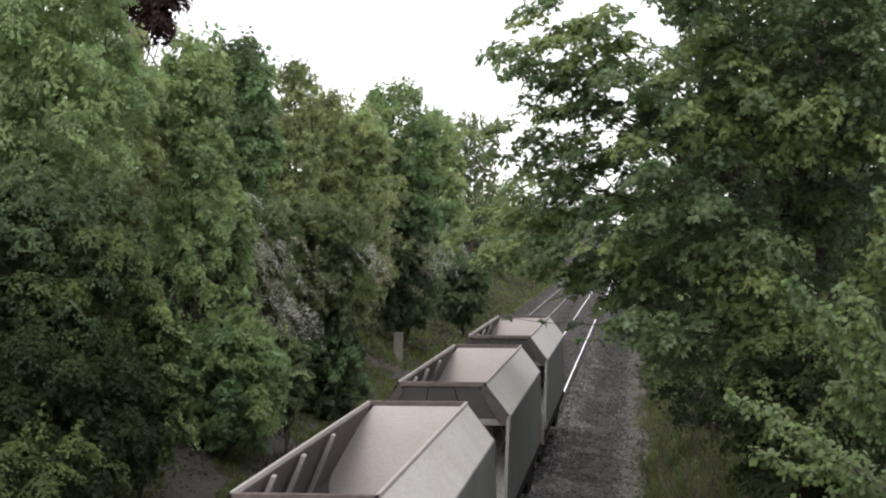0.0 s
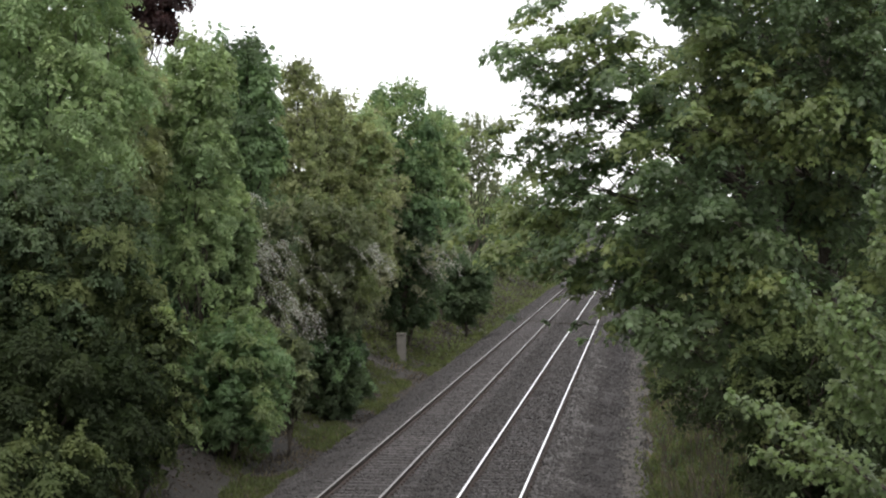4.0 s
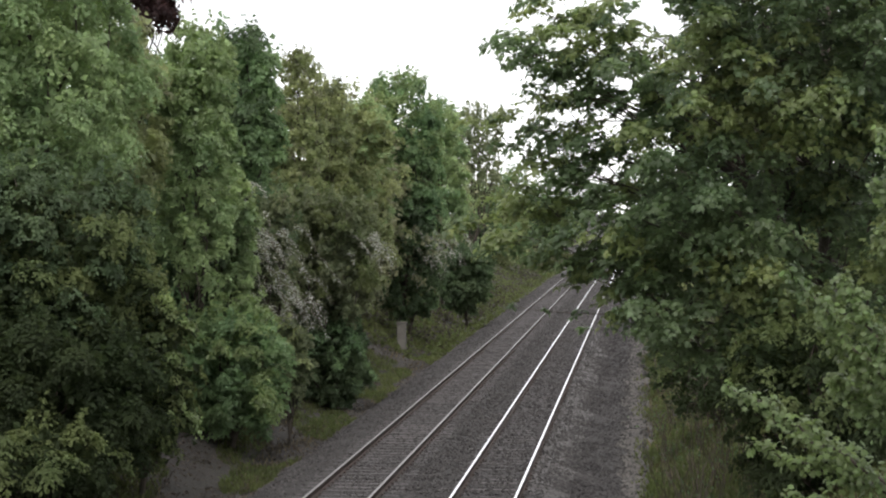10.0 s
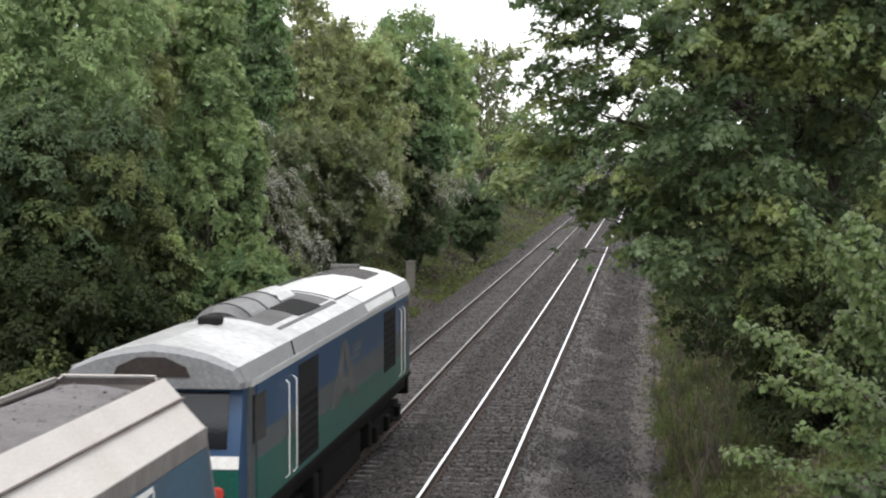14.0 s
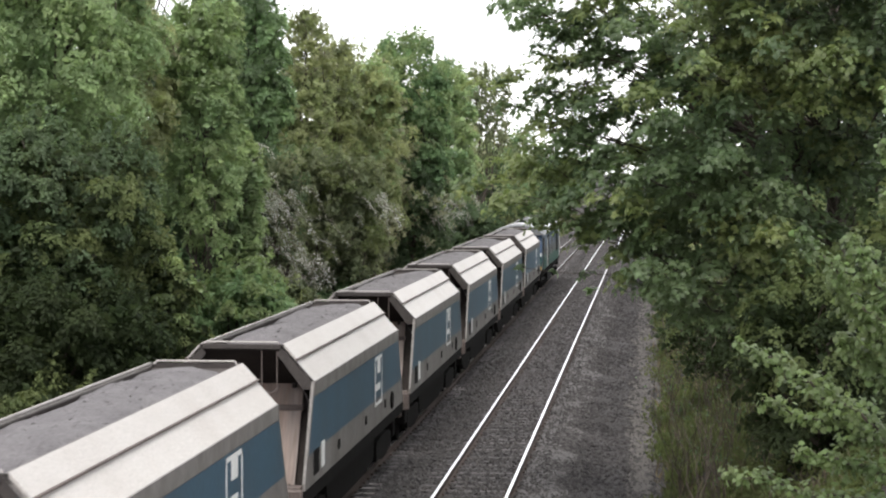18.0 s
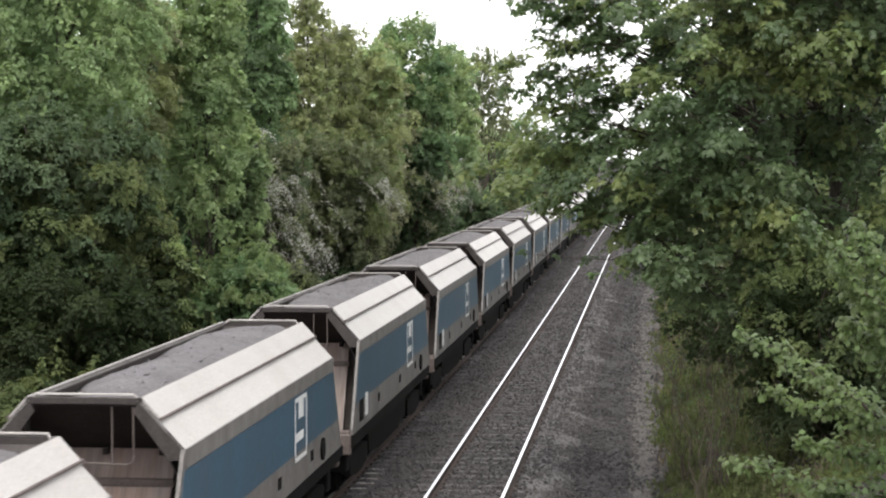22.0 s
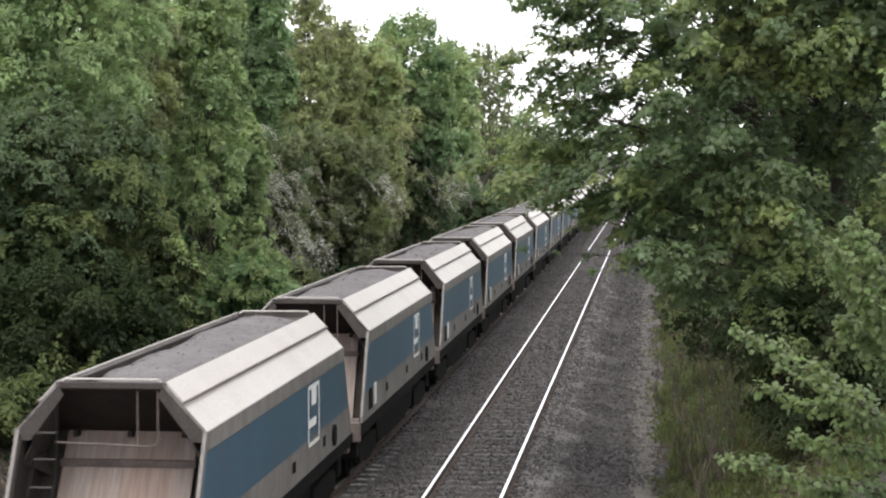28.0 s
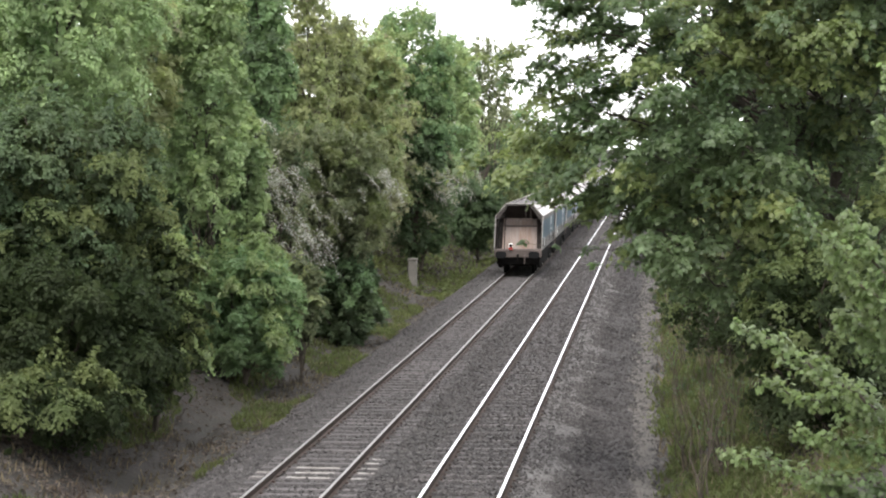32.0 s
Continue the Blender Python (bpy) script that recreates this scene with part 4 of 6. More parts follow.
            for k in range(7):
                part("slat", box(*sorted((s * (E + 0.018), s * (E + 0.03))), y + 0.08, y + 1.87, z0 + 0.1 + k * 0.155, z0 + 0.17 + k * 0.155), M["dark_steel"], win)
        for y in (7.0, -6.0):
            part("shoulder_slit", plate([(s * (E + 0.01), y, EZ + 0.0), (s * (E + 0.01), y + 0.05, EZ + 0.0), (s * (E - 0.09), y + 0.3, EZ + 0.2), (s * (E - 0.09), y + 0.22, EZ + 0.2)][::s], 0.03), M["black"], w, "dark slanting slit on the roof shoulder")
        for y in (8.55, -9.35):
            skinbox("cab_side_window", y, y + 0.85, 2.4, 3.1, M["glass"], "dark cab side window", 0.018)
        for y in (7.45, 8.1, -6.25, -6.9):
            part("door_handrail", tube([(s * (E + 0.02), y, 1.5), (s * (E + 0.08), y, 1.56), (s * (E + 0.08), y, 3.0), (s * (E + 0.02), y, 3.05)], 0.012, 0.012, 6), M["white"], w, "white door handrail")
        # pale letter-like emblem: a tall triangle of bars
        y0 = -2.2
        slant("emblem_bar", [(y0, 1.95), (y0 + 0.75, 1.95), (y0 + 1.75, 3.08), (y0 + 1.25, 3.08)], M["grille"], "pale slanting emblem bar", 0.016)
        slant("emblem_bar", [(y0 + 2.25, 1.95), (y0 + 3.0, 1.95), (y0 + 1.75, 3.08), (y0 + 1.25, 3.08)], M["grille"], "pale slanting emblem bar", 0.019)
        skinbox("emblem_bar", y0 + 0.8, y0 + 2.2, 2.2, 2.36, M["grille"], "pale emblem bar", 0.018)
        for k in range(3):
            skinbox("lettering_bar", y0 + 2.6, y0 + 3.9 - 0.2 * k, 2.86 - 0.12 * k, 2.92 - 0.12 * k, M["grille"], "row of small pale lettering as a bar", 0.016)
        skinbox("grey_panel", -3.5, -2.6, 2.0, 2.5, M["loco_grey"], "grey equipment panel", 0.015)
        part("eave_vent", box(*sorted((s * (E - 0.3), s * (E - 0.12))), -7.9, -7.6, EZ + 0.02, EZ + 0.2, 0.02), M["soot"], w)
        part("eave_vent", box(*sorted((s * (E - 0.3), s * (E - 0.12))), 8.6, 8.85, EZ + 0.02, EZ + 0.2, 0.02), M["soot"], w)
        part("fuel_tank_side", box(*sorted((s * 0.5, s * 1.2)), -2.4, 2.4, 0.35, 0.98, 0.05), M["dark_steel"], w)
        for y in (3.2, -3.6):
            part("sand_box", box(*sorted((s * 1.0, s * 1.25)), y, y + 0.5, 0.5, 1.0, 0.03), M["dark_steel"], w)
        for y in (7.9, -7.95):
            for z in (0.45, 0.75):
                part("cab_step", box(*sorted((s * 1.05, s * 1.32)), y - 0.25, y + 0.25, z, z + 0.04), M["dark_steel"], w)
    # both cabs
    for d in (-1, 1):
        nose = [(d * (L - 0.5), BZ), (d * (L + 0.02), BZ), (d * (L + 0.02), 2.2), (d * (L - 0.3), EZ - 0.04), (d * (L - 0.35), EZ - 0.01), (d * (L - 0.5), EZ - 0.01)]
        cab = part("cab_end", prism(nose, "x", -E + 0.06, E - 0.06), M["loco_blue"], w, "blue cab end")
        def face(name, x0, x1, z0, z1, material, label="", out=0.015):
            def yy(z):
                return L + 0.02 if z <= 2.2 else L + 0.02 - 0.32 * (z - 2.2) / (EZ - 2.22)
            return part(name, plate([(x0, d * (yy(z0) + out), z0), (x1, d * (yy(z0) + out), z0), (x1, d * (yy(z1) + out), z1), (x0, d * (yy(z1) + out), z1)][::-d], 0.02), material, cab, label)
        for x in (-1.08, 0.06):
            face("windscreen", x, x + 1.02, 2.42, 3.2, M["glass"], "dark windscreen")
        face("white_band", -1.26, 1.26, 2.14, 2.32, M["white"], "white band below the windscreen")
        face("cab_green", -1.26, 1.26, 1.62, 2.12, M["loco_green"], "green cab front")
        face("yellow_panel", -1.26, 1.26, BZ, 1.6, M["yellow"], "yellow warning panel")
        for x in (-0.95, 0.95):
            part("marker_lamp", tube([(x, d * (L + 0.03), 1.78), (x, d * (L + 0.09), 1.78)], 0.11, 0.1, 12), M["red"], cab, "round red tail light")
        # domed end of the roof
        bm = bmesh.new()
        a = [(x, d * (L - 0.25), z) for x, z in roof]
        b = [(x * 0.97, d * (L - 0.02), EZ + (z - EZ) * 0.86) for x, z in roof]
        va, vb = [bm.verts.new(v) for v in a], [bm.verts.new(v) for v in b]
        for i in range(len(a) - 1):
            bm.faces.new((va[i], va[i + 1], vb[i + 1], vb[i]))
        bm.faces.new(vb)
        bmesh.ops.recalc_face_normals(bm, faces=bm.faces)
        part("roof_visor", bm, M["loco_roof_shade"], w, "roof end above the windscreens, greyed as if shaded")
        part("end_grille", plate([(-0.56, d * (L + 0.0), EZ + 0.08), (0.56, d * (L + 0.0), EZ + 0.08), (0.5, d * (L + 0.0), EZ + 0.22), (0.2, d * (L + 0.0), EZ + 0.36), (-0.2, d * (L + 0.0), EZ + 0.36), (-0.5, d * (L + 0.0), EZ + 0.22)][::-d], 0.02), M["recess"], w, "dark grille in the roof end")
        part("headstock", box(-1.25, 1.25, *sorted((d * (L - 0.2), d * (L + 0.04))), 0.8, BZ, 0.03), M["dark_steel"], w)
        buffers(w, d, d * (L + 0.04))
        # three-axle truck
        b = part("bogie", box(-0.95, 0.95, d * 6.6 - 2.2, d * 6.6 + 2.2, 0.55, 0.85, 0.03), M["dark_steel"], w, "black three-axle bogie")
        for s in (-1, 1):
            y = d * 6.6
            part("side_frame", prism([(y - 2.6, 0.55), (y - 2.4, 0.8), (y + 2.4, 0.8), (y + 2.6, 0.55), (y + 2.3, 0.38), (y - 2.3, 0.38)], "x", *sorted((s * 0.98, s * 1.14))), M["dark_steel"], b)
            for o in (-1.9, 0, 1.9):
                part("axle_box", box(*sorted((s * 1.1, s * 1.24)), y + o - 0.2, y + o + 0.2, 0.38, 0.72, 0.03), M["dark_steel"], b)
        for o in (-1.9, 0, 1.9):
            bm = bmesh.new()
            for s in (-1, 1):
                disc(s * 0.69, s * 0.83, d * 6.6 + o, 0.53, 0.53, 22, bm)
            disc(-0.9, 0.9, d * 6.6 + o, 0.53, 0.09, 8, bm)
            part("wheelset", bm, M["dark_steel"], b)
    part("fuel_tank", box(-0.8, 0.8, -2.5, 2.5, 0.3, 1.1, 0.06), M["dark_steel"], w, "black fuel tank")
    part("underframe", box(-1.2, 1.2, -L + 0.3, L - 0.3, 1.0, BZ, 0.0), M["dark_steel"], w)
    return w


# ---- trees and scrub ----
def leaf_quads(centres, normals, sizes, r, width=0.62, droop=0.16):
    """Folded four-cornered leaves; returns vertices and faces."""
    n = len(centres)
    normals = normals / np.maximum(np.linalg.norm(normals, axis=1, keepdims=True), 1e-6)
    t = r.normal(size=(n, 3))
    t -= normals * (t * normals).sum(1, keepdims=True)
    t /= np.maximum(np.linalg.norm(t, axis=1, keepdims=True), 1e-6)
    b = np.cross(normals, t)
    s = sizes[:, None]
    tip = centres + t * s * 0.5 - normals * s * droop
    base = centres - t * s * 0.5
    mid = centres + t * s * 0.05
    left, right = mid + b * s * width * 0.5 + normals * s * 0.1, mid - b * s * width * 0.5 + normals * s * 0.1
    v = np.stack([base, right, tip, left], 1).reshape(-1, 3)
    return v, np.arange(n * 4).reshape(-1, 4)


def crown_mesh(name, clumps, radii, count, size, material, seed, flat=0.6, up=0.5, width=0.75):
    """Leaves round many small clumps."""
    r = np.random.default_rng(seed)
    clumps, radii = np.asarray(clumps, float), np.asarray(radii, float)
    pick = r.integers(0, len(clumps), count)
    d = r.normal(size=(count, 3))
    d[:, 2] += 0.35
    d /= np.linalg.norm(d, axis=1, keepdims=True)
    off = d * (0.35 + 0.8 * r.random(count))[:, None] * radii[pick][:, None]
    off[:, 2] *= flat
    nrm = d * 0.8 + r.normal(size=(count, 3)) * 0.5
    nrm[:, 2] += up
    sizes = size * (0.6 + 0.7 * r.random(count))
    v, f = leaf_quads(clumps[pick] + off, nrm, sizes, r, width)
    return raw(name, v, f, material)


LEAF_QUAD = np.array([(0.0, -0.5, 0.0), (0.34, 0.02, 0.08), (0.0, 0.5, -0.14), (-0.34, 0.02, 0.08)])
LEAF_LOBED = np.array([(0.0, -0.42, 0.0), (0.24, -0.4, 0.03), (0.5, -0.02, -0.1), (0.21, 0.05, 0.04), (0.0, 0.55, -0.16),
                       (-0.21, 0.05, 0.04), (-0.5, -0.02, -0.1), (-0.24, -0.4, 0.03)])


def spray_mesh(name, centres, radii, normals, density, size, material, seed, leaf=LEAF_QUAD, ragged=0.3, dome=0.3, drop=0.35):
    """Leafy sprays: each a ragged, domed shelf of overlapping leaves that hang outward from its middle."""
    r = np.random.default_rng(seed)
    centres, radii, normals = np.asarray(centres, float), np.asarray(radii, float), np.asarray(normals, float)
    normals = normals / np.linalg.norm(normals, axis=1, keepdims=True)
    many = np.maximum(4, density * 1.85 * np.pi * radii ** 2 / (0.5 * size * size)).astype(int)
    pick = np.repeat(np.arange(len(centres)), many)
    n = len(pick)
    nn, rad = normals[pick], radii[pick]
    u = np.cross(nn, [0.31, 0.17, 0.93])
    u /= np.maximum(np.linalg.norm(u, axis=1, keepdims=True), 1e-6)
    w = np.cross(nn, u)
    a, rho = r.random(n) * 2 * np.pi, np.sqrt(r.random(n))
    k, ph = r.integers(3, 6, len(centres))[pick], (r.random(len(centres)) * 6.28)[pick]
    edge = 1 + 0.35 * np.sin(k * a + ph)
    out = u * np.cos(a)[:, None] + w * np.sin(a)[:, None]
    p = centres[pick] + out * (rho * edge * rad)[:, None] + nn * ((dome * (1 - rho ** 2) - 0.12 + ragged * 0.5 * r.normal(size=n)) * rad)[:, None]
    p[:, 2] -= drop * rad * rho ** 2
    m = nn + out * (0.5 * rho)[:, None] + r.normal(size=(n, 3)) * 0.3
    m /= np.linalg.norm(m, axis=1, keepdims=True)
    t = out + r.normal(size=(n, 3)) * 0.6 + [0, 0, -0.35]
    t -= m * (t * m).sum(1, keepdims=True)
    t /= np.maximum(np.linalg.norm(t, axis=1, keepdims=True), 1e-6)
    b = np.cross(m, t)
    s = (size * (0.65 + 0.65 * r.random(n)))[:, None, None]
    v = p[:, None] + s * (b[:, None] * leaf[None, :, :1] + t[:, None] * leaf[None, :, 1:2] + m[:, None] * leaf[None, :, 2:])
    c = len(leaf)
    return raw(name, v.reshape(-1, 3), np.arange(n * c).reshape(-1, c), material)


def bend(a, b, r, wander=0.12, n=5):
    """A crooked line from a to b."""
    a, b = Vector(a), Vector(b)
    k = (b - a).length * wander
    return [a.lerp(b, i / n) + (Vector((r.uniform(-k, k), r.uniform(-k, k), r.uniform(-k, k) * 0.6)) if 0 < i < n else Vector()) for i in range(n + 1)]


def tree(name, label, x, y, rx, z0, z1, leaf, density, size, seed, lobe=0.7, trunk_r=0.16, second=None, category="tree", bare=0):
    """A tree on the bank: crooked trunk, limbs that end in lobes, and each lobe a tier of leafy sprays over shaded inner leaves."""
    r = random.Random(seed)
    g = bank(x, y)
    t = thing(name, label, category, at=(x, y, g))
    h, low = z1 - g, max(z0 - g, 0.05)
    mid, rz = (h + low) / 2, max((h - low) / 2, 0.4)
    trunk_r = min(trunk_r, 0.03 + 0.04 * rx)
    stem = bend((0, 0, -0.2), (r.uniform(-0.1, 0.1) * rx, r.uniform(-0.1, 0.1) * rx, low + (h - low) * 0.8), r, 0.04, 7)
    part("trunk", tube(stem, trunk_r, trunk_r * 0.25, 7), M["bark"], t, "grey-brown bark")
    lobes, tries = [], 0
    want = max(12, min(150, int(2.2 * (rx * rx + 2 * rx * rz) / (lobe * lobe))))
    while len(lobes) < want and tries < 5000:
        tries += 1
        u = Vector((r.gauss(0, 1), r.gauss(-0.25, 1), r.gauss(0.1, 1))).normalized()
        u /= (abs(u.x) ** 3 + abs(u.y) ** 3 + abs(u.z) ** 3) ** (1 / 3)
        rad = lobe * r.uniform(0.6, 1.15)
        k = r.uniform(0.7, 1.02) if r.random() < 0.82 else r.uniform(0.25, 0.6)
        p = Vector((u.x * max(rx - rad * 0.75, 0.15) * k, u.y * max(rx - rad * 0.75, 0.15) * k, mid + u.z * max(rz - rad * 0.6, 0.15) * k))
        if p.z < 0.2 + bank(x + p.x, y + p.y) - g or any((p - q).length < 0.62 * (rad + s) for q, s in lobes):
            continue
        lobes.append((p, rad))
    tiers = {False: ([], [], []), True: ([], [], [])}
    for p, rad in lobes:
        away = Vector((p.x / rx, p.y / rx, 0.6 * (p.z - mid) / rz))
        # Higher lobes more often take the second leaf colour.
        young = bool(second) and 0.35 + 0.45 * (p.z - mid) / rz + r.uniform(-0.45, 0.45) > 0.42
        for i in range(max(4, int(9 * density))):
            v = (away * 0.8 + Vector((r.gauss(0, 0.75), r.gauss(-0.1, 0.75), r.gauss(0.25, 0.65)))).normalized()
            c = p + Vector((v.x, v.y, v.z * 0.9)) * rad * r.uniform(0.55, 1.05)
            if c.z < 0.1 + bank(x + c.x, y + c.y) - g:
                continue
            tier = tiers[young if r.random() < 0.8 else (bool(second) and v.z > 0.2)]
            tier[0].append(c)
            tier[1].append(rad * r.uniform(0.28, 0.52))
            tier[2].append(Vector((v.x, v.y, max(v.z, -0.1))) * 0.75 + Vector((r.gauss(0, 0.15), r.gauss(0, 0.15), 0.75)))
        if p.z > mid + 0.35 * rz:
            # upright leading shoots break the outline
            for i in range(3):
                c = p + Vector((r.gauss(0, 0.4), r.gauss(0, 0.4), 0.7)) * rad
                way = Vector((r.gauss(0, 0.3), r.gauss(0, 0.3), 1)).normalized()
                for k in range(1, 4):
                    tier = tiers[young]
                    tier[0].append(c + way * (0.24 * rad * k))
                    tier[1].append(rad * (0.26 - 0.055 * k))
                    tier[2].append(way + Vector((r.gauss(0, 0.5), r.gauss(-0.2, 0.5), 0)))
    for p, rad in lobes[:14]:
        s = stem[min(7, max(1, int(7 * (p.z - 0.3 * h) / max(h, 1))))]
        part("limb", tube(bend(s, p, r, 0.08, 4), trunk_r * 0.4, 0.02, 5), M["bark"], t)
    for i in range(bare):
        c, rad = r.choice(lobes)
        e = c + Vector((r.uniform(-0.7, 0.7), r.uniform(-0.7, 0.7), r.uniform(-0.1, 1.1))) * max(0.6, rad)
        part("twig", tube(bend(c, e, r, 0.1, 3), 0.02, 0.007, 3), M["twig"], t)
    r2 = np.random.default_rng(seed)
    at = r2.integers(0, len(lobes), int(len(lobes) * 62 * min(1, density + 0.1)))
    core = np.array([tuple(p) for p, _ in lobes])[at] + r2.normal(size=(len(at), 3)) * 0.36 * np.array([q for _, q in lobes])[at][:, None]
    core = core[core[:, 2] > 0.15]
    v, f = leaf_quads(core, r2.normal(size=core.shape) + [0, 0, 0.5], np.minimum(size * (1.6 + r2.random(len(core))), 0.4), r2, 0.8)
    # Moss and spring crowns get darker inner leaves, shade put into the colour.
    part("inner_foliage", raw("inner_foliage", v, f, LEAF[{"shade_green": "shade_green", "moss": "shade_green", "deep": "deep", "spring": "mid"}.get(leaf, leaf)]), None, t, "shaded inner leaves")
    for flag, what, kind in ((False, "crown", leaf), (True, "young_leaves", second)):
        cs, rs, ns = tiers[flag]
        if cs:
            part(what, spray_mesh(what, cs, rs, ns, density, size, LEAF[kind], seed + flag), None, t)
    return t


def blossom_spray(t, at, reach, count, seed):
    """Arching twigs thick with small white flowers, hung on a hawthorn."""
    r = random.Random(seed)
    base = Vector(at) - t.location
    for i in range(count):
        a = base + Vector((r.gauss(0, reach * 0.8), r.uniform(-0.4, 0.2), r.gauss(0, reach * 0.6)))
        way = Vector((r.uniform(0.3, 1.1), r.uniform(-0.5, 0.1), r.uniform(-0.75, -0.1)))
        line = [a + way * (k / 5) * r.uniform(0.9, 1.3) * reach + Vector((0, 0, 0.2 * reach * math.sin(k * 0.7) - 0.022 * k * k * reach)) for k in range(6)]
        tw = part("blossom_twig", tube(line, 0.012, 0.005, 3), M["twig"], t, "arching twig in flower")
        cs = [line[k].lerp(line[k + 1], j / 4) for k in range(5) for j in range(4)]
        part("blossom", crown_mesh("blossom", cs, [0.11] * len(cs), 60, 0.045, LEAF["blossom"], seed * 50 + i, 0.8, 0.5), None, tw, "fading white hawthorn blossom")


